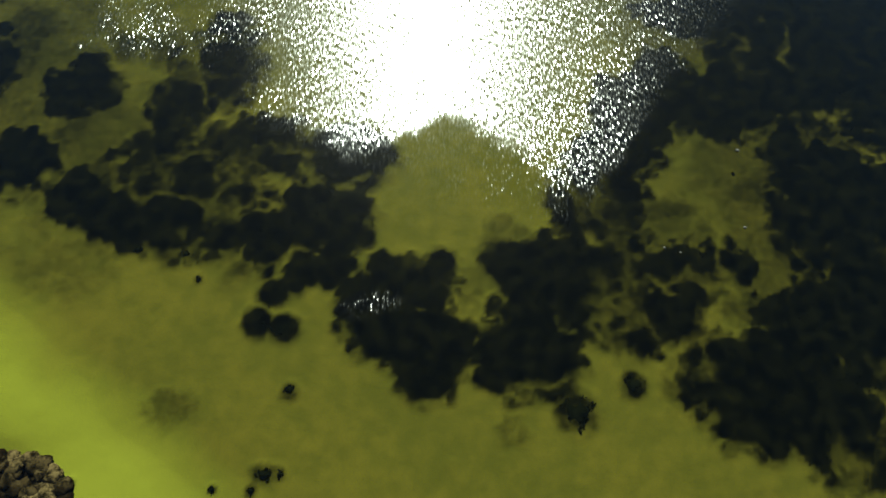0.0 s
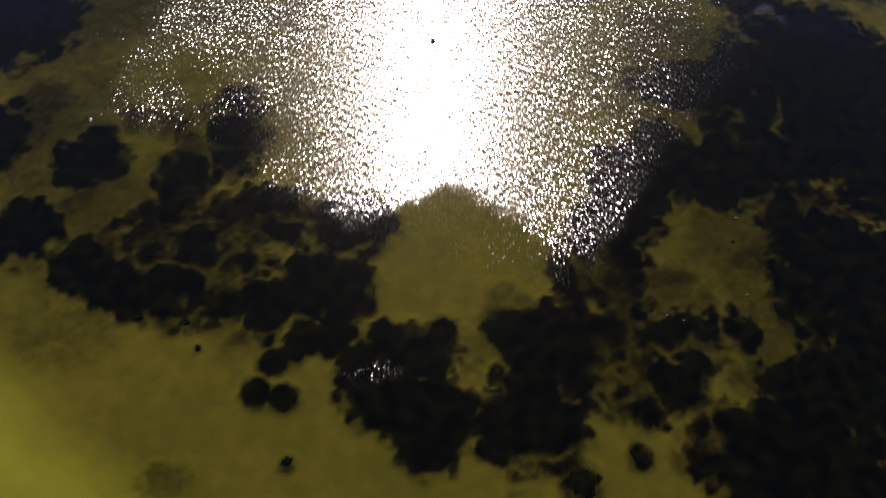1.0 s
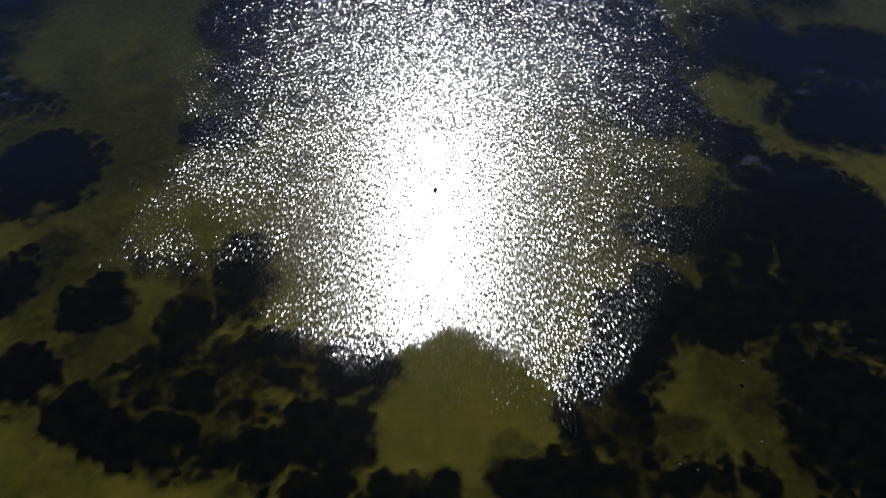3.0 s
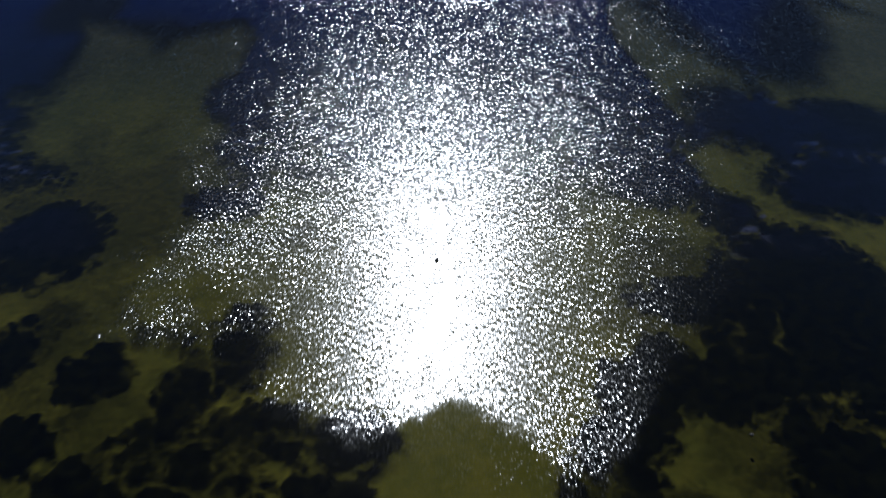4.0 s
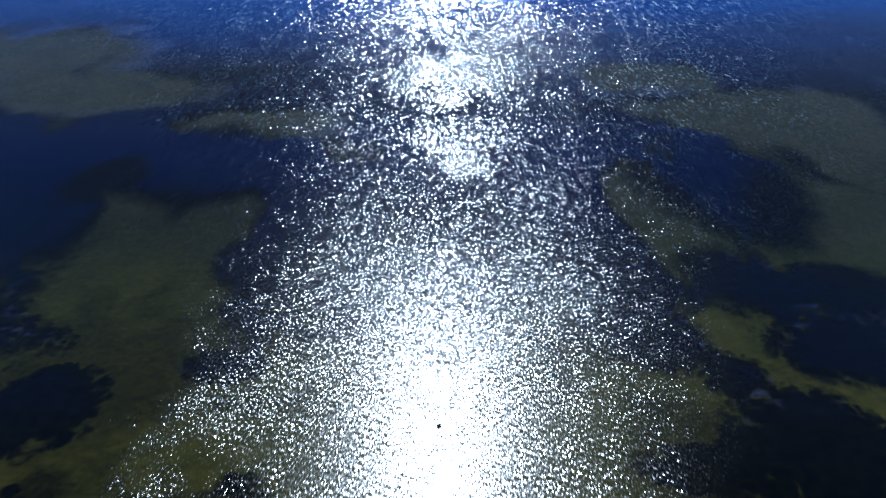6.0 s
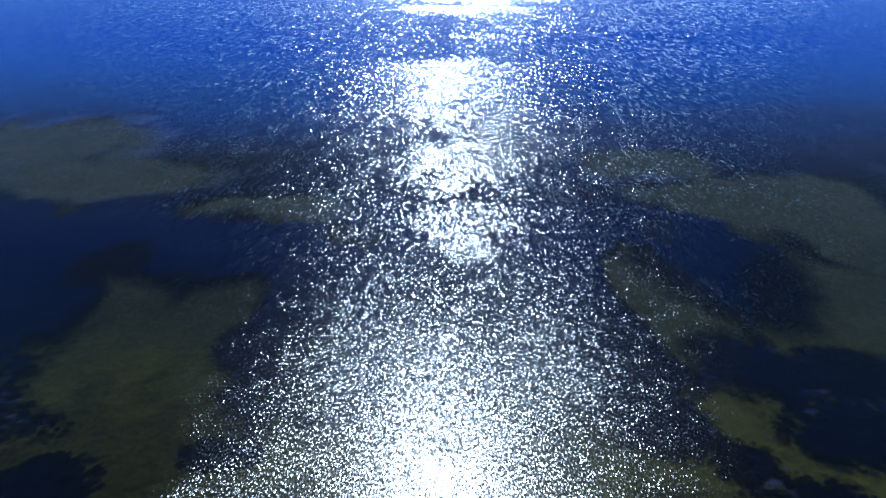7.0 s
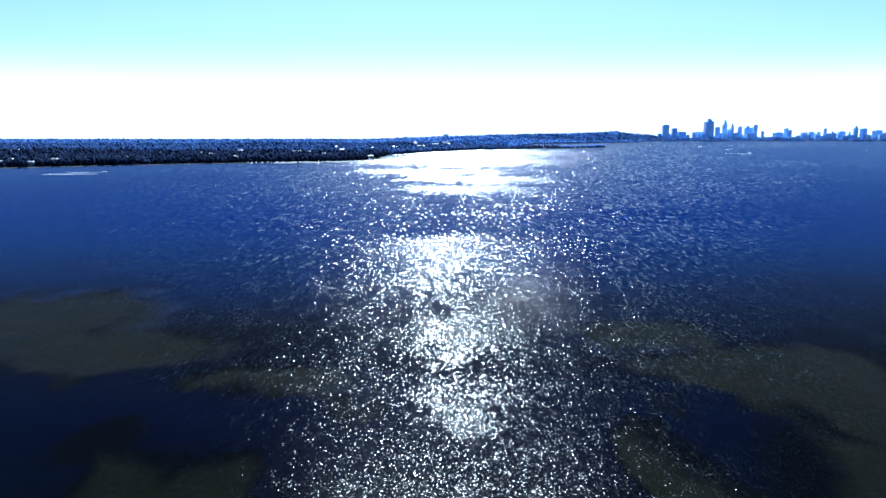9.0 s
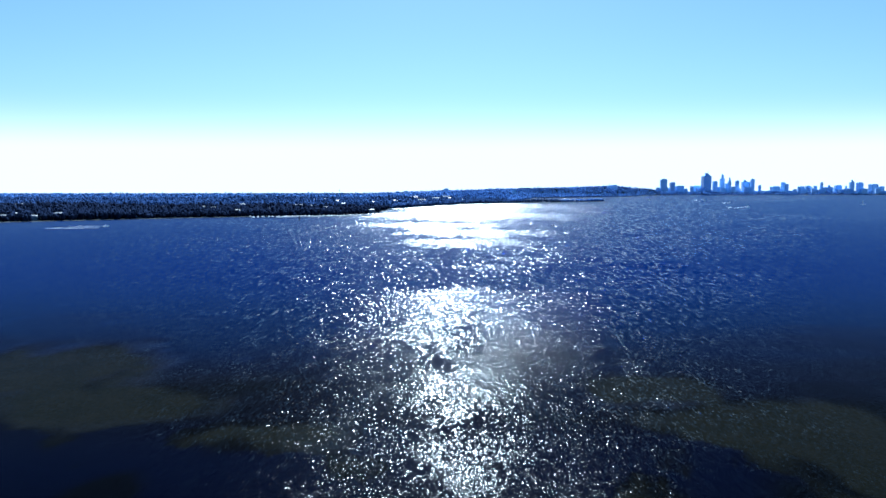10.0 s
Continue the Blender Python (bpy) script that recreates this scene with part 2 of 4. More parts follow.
WEED_EAST = [(23.5, 30.5, 1.5, 2.6), (30.4, 36.7, 5.3, 6.3), (36.1, 35.0, 4.3, 6.0), (25.7, 31.9, 2.3, 3.0), (31.1, 21.3, 4.1, 4.5), (32.1, 15.6, 2.6, 3.0), (20.5, 8.7,
    2.8, 2.3), (21.8, 6.7, 2.4, 2.3), (25.1, 9.6, 3.2, 2.4), (27.1, 6.2, 2.8, 2.3), (28.1, 3.3, 2.1, 1.7), (31.2, 11.0, 2.4, 3.0), (23.3, 40.2, 4.4, 1.9), (24.7, 13.7,
    1.2, 0.9), (28.2, 13.1, 2.9, 2.1), (27.7, 26.4, 1.3, 1.4)]
WEED_DEEP = [(-37.2, 47.2, 4.9, 5.0), (-21.5, 53.5, 3.5, 2.2), (23.6, 57.2, 4.5, 3.5), (30.0, 52.1, 2.6, 3.0), (33.8, 39.3, 7.2, 8.7), (43.7, 56.4, 6.6, 4.6), (19.5,
    31.9, 2.4, 3.4), (-35.3, 34.1, 1.9, 3.0), (-54.4, 81.0, 7.2, 11.5), (-22.5, 74.0, 4.5, 5.7), (47.2, 93.6, 5.7, 11.0), (36.0, 70.3, 4.2, 6.6), (43.0, 66.9, 4.8, 3.3),
    (24.2, 57.4, 3.8, 4.1), (-42.0, 102.9, 9.9, 13.4), (-38.3, 97.2, 9.8, 7.5), (45.5, 96.8, 10.0, 14.6), (48.1, 66.9, 6.3, 4.7)]
SAND_BANKS = [(56.1, 84.8, 9.3, 18.5), (32.5, 58.9, 3.8, 3.0), (25.9, 49.8, 2.8, 3.3), (-37.0, 76.7, 9.5, 12.2), (-31.1, 54.9, 4.7, 6.5), (-51.4, 94.7, 5.1, 7.6), (-99.0,
    164.2, 19.7, 23.8), (-68.5, 139.6, 15.8, 9.7), (-33.4, 120.9, 11.8, 6.0), (63.0, 129.3, 19.6, 10.3), (69.8, 110.2, 13.0, 13.0), (56.1, 83.7, 8.7, 16.6), (48.5, 150.7,
    11.8, 11.2), (32.6, 87.0, 4.9, 14.0), (-41.8, 80.4, 8.3, 9.1)]
CLUMPS = [(-11.0, 14.9, 1.3, 1.1), (-12.0, 12.7, 1.1, 1.2), (-10.1, 12.3, 1.2, 1.1), (10.0, 6.5, 1.6, 1.6), (14.0, 8.3, 1.0, 1.0)]
SCRAPS = [(-9.4, 8.0, 0.76, 0.68), (-10.6, 2.6, 1.09, 0.76), (-11.4, 1.6, 0.43, 0.48), (-9.6, 2.6, 0.36, 0.49), (-16.5, 15.9, 0.32, 0.43), (-17.6, 17.8, 0.57, 0.53),
    (-21.1, 18.2, 0.73, 0.62), (-13.9, 1.7, 0.36, 0.31), (-22.7, 2.0, 0.32, 0.41)]
THIN = [(5.6, 5.3, 1.4, 1.2), (2.9, 15.6, 1.6, 2.2), (5.3, 20.1, 1.5, 1.5), (-0.5, 6.8, 0.5, 0.4), (-17.3, 6.9, 2.2, 1.5)]
# sand under a thin dark film
MURK = [(18.8, 21.5, 3.4, 2.1), (24.8, 23.4, 3.1, 2.4), (22.2, 13.7, 2.4, 1.9), (29.7, 28.2, 4.5, 2.3), (-32.4, 36.2, 3.7, 5.1), (-24.5, 35.7, 3.2, 2.2), (-28.5, 28.2,
    3.5, 3.0), (-24.7, 23.7, 2.5, 1.9), (18.9, 13.1, 1.6, 2.5), (-13.4, 16.9, 1.4, 1.3), (26.3, 18.7, 1.7, 2.7), (4.6, 18.3, 1.7, 1.1)]
# the far shore: x, and the y at which the water ends
SHORE = [(-4500, 500), (-1500, 720), (-588, 900), (-393, 1038), (-172, 1125), (-134, 1200), (-121, 1256), (-117, 1500), (-48, 1690), (75, 1964),
         (200, 2077), (260, 2400), (426, 3150), (948, 3600), (1410, 4500), (3070, 4690), (6000, 4750)]


def patch(x, y, blobs):
    """How deep inside the nearest of the oval patches a place lies: 1 in its middle, 0 on its edge, less outside."""
    best = np.full(np.shape(x), -9.0)
    for cx, cy, rx, ry in blobs:
        best = np.maximum(best, 1 - np.hypot((x - cx) / rx, (y - cy) / ry))
    return best


def weed_field(x, y):
    """Above 0 where weed grows."""
    beds = np.maximum(patch(x, y, WEED_MIDDLE + WEED_WEST + WEED_DEEP) + 0.18, patch(x, y, WEED_EAST) + 0.34)
    banks = patch(x, y, SAND_BANKS) + 1.1 * fbm(x / 12, y / 20, 69, 5)
    deep = np.clip((y - 42) / 25, 0, 1) * 0.9 - 0.6
    return np.maximum(np.maximum(beds, deep - 1.6 * np.clip(banks + 0.6, 0, 1)), -0.9)


def lobes(x, y, size, seed, least=0.0):
    """Round clumps, one to a cell, kept where their middle lies in weed: 1 inside, falling to 0 at their rims."""
    best = np.zeros(np.shape(x))
    cx, cy = np.floor(x / size), np.floor(y / size)
    for dx in (-1, 0, 1):
        for dy in (-1, 0, 1):
            ix, iy = cx + dx, cy + dy
            mx = (ix + lattice(ix, iy, seed)) * size
            my = (iy + lattice(ix, iy, seed + 1)) * size
            r = size * (0.32 + 0.5 * lattice(ix, iy, seed + 2))
            inside = np.clip((weed_field(mx, my) - least) * 5, 0, 1)
            best = np.maximum(best, inside * np.clip((1.25 - np.hypot(x - mx, y - my) / r) * 1.6, 0, 1))
    return best


def weed_cover(x, y):
    x, y = np.asarray(x, float), np.asarray(y, float)
    field = weed_field(x, y)
    film = 0.34 + 0.13 * np.clip(-x / 25, 0, 1) * np.clip((115 - y) / 30, 0, 1)
    far = np.clip(field * 0.9 + 0.75 + 1.5 * fbm(x / 9, y / 18, 95, 5), film, 0.86) * np.clip((330 - y) / 230, 0, 1)
    near = np.zeros(x.shape)
    m = (y < 96) & (y > -6) & (np.abs(x) < 110)
    u, v, f = x[m], y[m], field[m]
    wx, wy = u + 0.7 * fbm(u / 0.7, v / 0.7, 91, 3), v + 0.7 * fbm(u / 0.7, v / 0.7, 93, 3)
    tufts = np.maximum(lobes(wx, wy, 1.5, 7, -0.22), 0.85 * lobes(wx, wy, 0.8, 17, -0.28))
    rag = 0.75 * fbm(u / 2.4, v / 2.4, 5, 3) + 0.55 * fbm(u / 0.75, v / 0.75, 15, 3)
    mass = np.clip((f + rag + 0.02) * 2.0 + 0.45, 0, 1)
    near[m] = np.maximum(mass, tufts * np.clip(1.1 + 2.0 * rag, 0.35, 1))
    blot = 0.35 * fbm(x / 0.5, y / 0.5, 99, 3)
    near = np.maximum(near, np.clip((patch(x, y, CLUMPS) + 0.3 + blot) * 1.5, 0, 1))
    near = np.maximum(near, np.clip((patch(x, y, SCRAPS) + 0.3 + 1.6 * blot) * 1.0, 0, 0.7))
    near = np.maximum(near, np.clip((patch(x, y, THIN) + 0.15 + 2 * blot) * 0.7, 0, 0.45))
    murk = np.clip((patch(x, y, MURK) + 0.9 + 2.2 * fbm(x / 3, y / 3, 103, 5)) / 1.7, 0, 1)
    near = np.maximum(near, 0.68 * murk * murk * (3 - 2 * murk))
    silt = patch(x, y, [(-28.0, 32.0, 13.0, 13.0), (23.5, 22.0, 9.0, 12.0), (25.0, 40.0, 9.0, 10.0), (-31.0, 50.0, 14.0, 16.0)])
    silt = np.clip((silt + 0.7 + 1.6 * fbm(x / 4, y / 4, 111, 5)) / 1.3, 0, 1)
    near = np.maximum(near, 0.55 * silt * silt * (3 - 2 * silt))
    # a dark halo of scattered shoots round the beds
    near = np.maximum(near, np.clip((field + 0.42 + 0.9 * fbm(x / 1.6, y / 1.6, 105, 4)) * 0.9, 0, 0.42))
    near = near * np.clip(1.2 + 1.2 * fbm(x / 2.6, y / 2.6, 97, 4), 0.55, 1)
    # pale lanes wind between the plants
    vein = np.clip(1 - np.abs(fbm(x / 3.5, y / 3.5, 107, 5)) * 8, 0, 1) * np.clip(fbm(x / 9, y / 9, 109, 2) * 5 + 0.1, 0, 1)
    near = near * (1 - 0.45 * vein)
    k = np.clip((y - 50) / 35, 0, 1)
    return near * (1 - k) + far * k


def near_shore(x, y):
    """Metres past the line where the bed begins to shoal towards the beach."""
    return (x + 30.6) * -0.626 + (y - 14.3) * -0.78


def far_shore(x, y):
    px, py = zip(*SHORE)
    return y - np.interp(x, px, py)


def spit(x, y):
    """Distance to the wooded spit."""
    ax, ay, bx, by = 150.0, 2050.0, 556.0, 2340.0
    k = np.clip(((x - ax) * (bx - ax) + (y - ay) * (by - ay)) / ((bx - ax) ** 2 + (by - ay) ** 2), 0, 1)
    return np.hypot(x - ax - k * (bx - ax), y - ay - k * (by - ay))


def ground_z(x, y):
    x, y = np.asarray(x, float), np.asarray(y, float)
    bed = -1.5 - np.clip((y - 160) / 60, 0, 5)
    u = near_shore(x, y) + 2.0 * fbm(x / 6, y / 6, 31, 3)
    beach = -1.5 + np.clip(u, 0, 5) * 0.2 + np.clip(u - 9, 0, 12) * 0.2
    beach = np.maximum(beach - 1.0 * np.exp(-((x + 26.2) ** 2 + (y - 1.6) ** 2) / 14), -1.5)
    z = np.where(y < 60, np.maximum(bed, beach), bed)
    d = far_shore(x, y) + 12 * fbm(x / 70, y / 70, 41, 3)
    around = x / np.maximum(y, 1.0) * 1200 + 784
    top = np.interp(around, [-200, 350, 640, 700, 900, 1100, 1150, 1180, 1600], [8, 9, 9, 13, 34, 45, 40, 15, 15])
    length = np.interp(around, [0, 640, 700, 900, 1160, 1200], [1300, 1300, 1200, 700, 300, 200])
    rise = np.clip(d / length, 0, 1)
    land = np.clip(d * 0.08, -1.5, 1.5) + top * rise * rise * (3 - 2 * rise) * (1 + 0.9 * fbm(x / 260, y / 260, 43, 4))
    z = np.where(d > -40, np.maximum(z, land), z)
    z = np.where(y > 1500, np.maximum(z, 1.6 - np.maximum(spit(x, y) - 14, 0) * 0.2), z)
    return z


def spread(lo, hi, step, end_lo, end_hi, grow):
    mid = list(np.arange(lo, hi, step))
    s, v = step, hi
    right = []
    while v < end_hi:
        right.append(v)
        s *= grow
        v += s
    right.append(end_hi)
    s, v = step, lo
    left = []
    while v > end_lo:
        s *= grow
        v -= s
        left.append(max(v, end_lo))
    return np.array(left[::-1] + mid + right)


def grid_faces(nx, ny):
    i = np.arange(nx - 1)[None, :] + nx * np.arange(ny - 1)[:, None]
    return np.stack([i, i + 1, i + nx + 1, i + nx], -1).reshape(-1, 4)


def build_ground():
    xs = spread(-46, 46, 0.22, -4600, 4600, 1.035)
    ys = spread(-4, 64, 0.22, -700, 4990, 1.014)
    gx, gy = np.meshgrid(xs, ys)
    x, y = gx.ravel(), gy.ravel()
    z = ground_z(x, y)
    cover = weed_cover(x, y) * (z < -0.6)
    near = (y < 160) & (np.abs(x) < 130)
    z = z + np.where(near & (z < -0.3), cover * (0.25 + 0.5 * fbm(x / 0.7, y / 0.7, 61, 3)) + 0.12 * fbm(x / 3, y / 3, 67, 3), 0)
    faces = grid_faces(len(xs), len(ys))
    me = bpy.data.meshes.new("ground")
    me.vertices.add(len(x))
    me.vertices.foreach_set("co", np.stack([x, y, z], 1).ravel())
    me.loops.add(faces.size)
    me.loops.foreach_set("vertex_index", faces.ravel())
    me.polygons.add(len(faces))
    me.polygons.foreach_set("loop_start", np.arange(0, faces.size, 4))
    me.polygons.foreach_set("use_smooth", np.ones(len(faces), bool))
    me.update(calc_edges=True)
    u = near_shore(x, y) + 3 * fbm(x / 5, y / 5, 71, 3)
    for name, values in (("cover", cover), ("pale", np.clip((u + 2.5) / 5, 0, 1) * np.clip((10 - u) / 5, 0.2, 1) * (y < 60)), ("land", np.clip((z + 0.1) / 0.5, 0, 1))):
        me.attributes.new(name, "FLOAT", "POINT").data.foreach_set("value", values.astype(np.float32))
    me.materials.append(GROUND)
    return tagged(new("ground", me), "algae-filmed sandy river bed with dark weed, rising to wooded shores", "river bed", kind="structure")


build_ground()
# ruffled patches of the surface: x, y, half widths, added steepness
RUFFLED = [(-22.0, 45.0, 7.0, 4.5, 0.12), (-25.0, 38.5, 5.0, 5.0, 0.10), (-21.0, 36.0, 7.0, 3.2, 0.08), (-18.0, 50.0, 6.0, 5.0, 0.05), (-13.4, 29.8, 2.7, 2.0, 0.03), (-5.7, 27.0, 2.6, 1.8, 0.03), (10.6, 26.0, 2.6, 5.5, 0.075), (6.0, 23.5, 4.0, 3.0, 0.045), (9.0, 21.0, 2.5, 2.5, 0.05),
           (-4.0, 13.6, 2.4, 1.1, 0.16), (-1.5, 19.0, 1.6, 1.2, 0.012), (1.2, 16.6, 1.0, 1.6, 0.02)]


def breeze_line(x):
    """The y at which the calm of the shallows ends."""
    return np.interp(x, [-40, -27, -20, -14, -9, -6.8, -3.4, 1.8, 4.5, 7, 9, 12, 14.5, 17, 22, 40], [40, 34, 35, 29, 26, 25.8, 26.8, 29.0, 28.2, 26.0, 22.8, 22.4, 24, 30, 36, 50])


def breeze_at(x, y):
    """0 in the calm, 1 in the breeze; it dies away to both sides of the reach."""
    edge = y - breeze_line(x) + 5.0 * fbm(x / 5, y / 5, 81, 4) + 1.5 * fbm(x / 0.9, y / 0.9, 82, 2)
    out = np.maximum(x - 13 - 0.65 * np.clip(y - 29, 0, 16) - 0.35 * np.maximum(y - 45, 0), 1.8 * (-9.5 - 0.9 * np.clip(y - 34, 0, 14) - 0.35 * np.maximum(y - 50, 0) - x))
    lull = np.clip(1 - (out + 8 * fbm(x / 7, y / 10, 84, 4)) / 10, 0, 1)
    # further out the breeze keeps to a broad lane that widens with the reach
    off = np.abs(x - 0.02 * y) / (np.maximum(y, 20) + 25)
    lane = np.clip((0.48 + 0.07 * (x > 0) - off + 0.25 * fbm(off * 6 * np.sign(x), np.log(np.maximum(y, 1)) * 5, 86, 4)) / 0.30, 0, 1)
    open_water = np.clip((y - 45) / 40, 0, 1)
    return np.clip(edge / 2.0 + 0.5, 0, 1) * (lull + (lane - lull) * open_water)


def wind_at(x, y):
    """Steepness of the wavelets, as a spread of slopes."""
    breeze = breeze_at(x, y)
    side = np.where(x > 0, np.clip((x - 6.5) / 7, 0, 1), 0.6 * np.clip((-x - 6.5) / 8, 0, 1))
    chop = 0.018 + breeze * (0.024 + 0.040 * side + 0.012 * np.clip((33 - y) / 6, 0, 1) + 0.030 * np.clip((y - 42) / 18, 0, 1) + 0.018 * np.clip((y - 80) / 70, 0, 1))
    chop = chop + breeze * 0.045 * fbm(x / 8 - y / 30, y / 16, 89, 4) * np.clip((y - 34) / 10, 0, 1)
    for cx, cy, rx, ry, k in RUFFLED:
        d = np.hypot((x - cx) / rx, (y - cy) / ry) + 1.0 * fbm((x - cx) / rx * 2, (y - cy) / ry * 2, 83, 5)
        chop = chop + k * np.clip((1.2 - d) / 0.8, 0, 1)
    return np.clip(chop, 0.015, 0.26)


def ruffle_at(x, y):
    """Fine ripples too small to tell apart."""
    return 0.105 + 0.075 * np.maximum(breeze_at(x, y), np.clip((wind_at(x, y) - 0.06) / 0.08, 0, 1)) - 0.065 * np.clip((y - 45) / 60, 0, 1) + 0.05 * np.clip((y - 200) / 300, 0, 1)


# gusts tilted to throw sun glint at the camera: x, y, half widths, strength
GUSTS = [(18, 262, 44, 50, 1.0), (-6, 230, 32, 34, 0.9), (34, 224, 20, 22, 0.85), (10, 196, 40, 24, 0.55), (4, 150, 13, 22, 0.85), (6, 112, 10, 14, 0.4),
         (-30, 268, 12, 20, 0.5), (62, 282, 13, 12, 0.95), (116, 392, 22, 16, 0.9), (-70, 330, 14, 14, 0.45), (66, 430, 34, 30, 0.8), (34, 385, 28, 22, 0.5),
         (90, 500, 26, 20, 0.75), (20, 560, 56, 50, 0.8), (40, 680, 80, 70, 1.0), (-20, 820, 90, 100, 0.9), (20, 1150, 190, 220, 1.0), (50, 1700, 320, 520, 1.0)]


def far_gusts(x, y):
    """0 to 1 where a gust blows."""
    best = np.zeros(np.shape(x))
    wisp = 1.0 * fbm(x / 11 + y / 60, y / 26, 75, 4) + 0.7 * fbm(x / 3.5, y / 10, 77, 2)
    for cx, cy, rx, ry, k in GUSTS:
        d = np.hypot((x - cx) / rx, (y - cy) / ry) + 1.0 * fbm((x - cx) / rx * 2.5, (y - cy) / ry * 2.5, 73, 3) + wisp
        best = np.maximum(best, k * np.clip((1.1 - d) / 0.5, 0, 1))
    return best


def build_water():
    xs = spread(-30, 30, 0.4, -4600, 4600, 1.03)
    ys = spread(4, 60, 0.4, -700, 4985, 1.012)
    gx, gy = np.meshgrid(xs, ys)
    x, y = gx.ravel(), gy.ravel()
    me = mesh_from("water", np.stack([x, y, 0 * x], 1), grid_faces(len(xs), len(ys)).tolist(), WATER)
    deep = np.clip((y - 18 + 14 * fbm(x / 20, y / 20, 87, 3)) / 200, 0, 1)
    gust = far_gusts(x, y)
    # mean tilt of the normals, shaped to steer sun glints towards the camera
    glint_tilt = np.interp(y, [40, 70, 100, 150, 200, 260, 600], [0, 0.040, 0.075, 0.12, 0.15, 0.16, 0.17])
    # by the calm's edge the ripples lean back, so the glare fills there
    glint_tilt = glint_tilt - 0.075 * np.clip((42 - y) / 13, 0, 1) * breeze_at(x, y) * np.clip((20 - np.abs(x)) / 8, 0, 1)
    glint_tilt = glint_tilt + gust * (np.interp(y, [140, 200, 300, 600, 1500], [0.252, 0.302, 0.343, 0.385, 0.402]) - glint_tilt)
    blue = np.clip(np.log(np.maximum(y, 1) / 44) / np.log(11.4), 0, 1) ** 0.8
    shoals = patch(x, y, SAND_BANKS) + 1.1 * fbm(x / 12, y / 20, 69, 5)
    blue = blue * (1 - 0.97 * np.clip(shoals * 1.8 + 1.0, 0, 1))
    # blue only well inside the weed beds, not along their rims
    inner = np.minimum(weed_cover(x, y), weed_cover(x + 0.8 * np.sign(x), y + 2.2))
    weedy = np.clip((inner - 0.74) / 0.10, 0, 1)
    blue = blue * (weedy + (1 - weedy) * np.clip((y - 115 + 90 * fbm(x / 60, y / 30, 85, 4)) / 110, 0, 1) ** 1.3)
    for name, values in (("wind", np.maximum(wind_at(x, y), (0.095 + 0.42 * np.clip(np.abs(x) / np.maximum(y, 50) - 0.06, 0, 0.3)) * np.clip(gust * 2, 0, 1))), ("depth", deep), ("ruffle", ruffle_at(x, y) + 0.015 * gust), ("blue", blue), ("glint_tilt", glint_tilt)):
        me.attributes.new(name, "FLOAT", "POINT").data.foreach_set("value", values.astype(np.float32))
    return new("water", me)


water = build_water()
water.visible_shadow = False
tagged(water, "clear rippled river water glittering under the sun", "water", kind="structure")


# ---- weed ----
def fronds(points, heights, rng, leaves=4):
    """Small bent blades round each point, as one mesh's vertices and faces."""
    n = len(points)
    verts, faces = [], []
    for k in range(leaves):
        a = rng.uniform(0, 2 * np.pi, n)
        lean = rng.uniform(0.3, 1.1, n)
        w = rng.uniform(0.02, 0.05, n)
        d = np.stack([np.cos(a), np.sin(a), np.zeros(n)], 1)
        s = np.stack([-np.sin(a), np.cos(a), np.zeros(n)], 1)
        h = heights * rng.uniform(0.6, 1.2, n)
        up = np.stack([np.zeros(n), np.zeros(n), h], 1)
        base = k * n * 5
        rows = np.stack([points - s * w[:, None] * 0.5, points + s * w[:, None] * 0.5,
                         points + up * 0.6 + d * (lean * h * 0.4)[:, None] + s * w[:, None],
                         points + up * 0.6 + d * (lean * h * 0.4)[:, None] - s * w[:, None],
                         points + up + d * (lean * h)[:, None]], 1)
        verts.append(rows.reshape(-1, 3))
        i = base + 5 * np.arange(n)
        faces.append((np.stack([i, i + 1, i + 2, i + 3], 1), np.stack([i + 3, i + 2, i + 4], 1)))
    quads = np.concatenate([f[0] for f in faces]).tolist()
    tris = np.concatenate([f[1] for f in faces]).tolist()
    return np.concatenate(verts), quads + tris


def build_weed_beds():
    rng = np.random.default_rng(11)
    x = rng.uniform(-45, 45, 90000)
    y = rng.uniform(1, 70, 90000)
    c = weed_cover(x, y)
    keep = (c > rng.uniform(0.65, 1.1, len(c))) & (rng.uniform(0, 1, len(c)) < np.clip(1.5 - y / 60, 0.3, 1))
    x, y, c = x[keep], y[keep], c[keep]
    pts = np.stack([x, y, ground_z(x, y) + 0.1 * c], 1)
    v, f = fronds(pts, rng.uniform(0.06, 0.2, len(x)), rng, 3)
    ob = new("weed_bed", mesh_from("weed_bed", v, f, WEED))
    tagged(ob, "dark ragged beds of waterweed on the shallow sandy bottom", "waterweed", kind="stuff")


build_weed_beds()


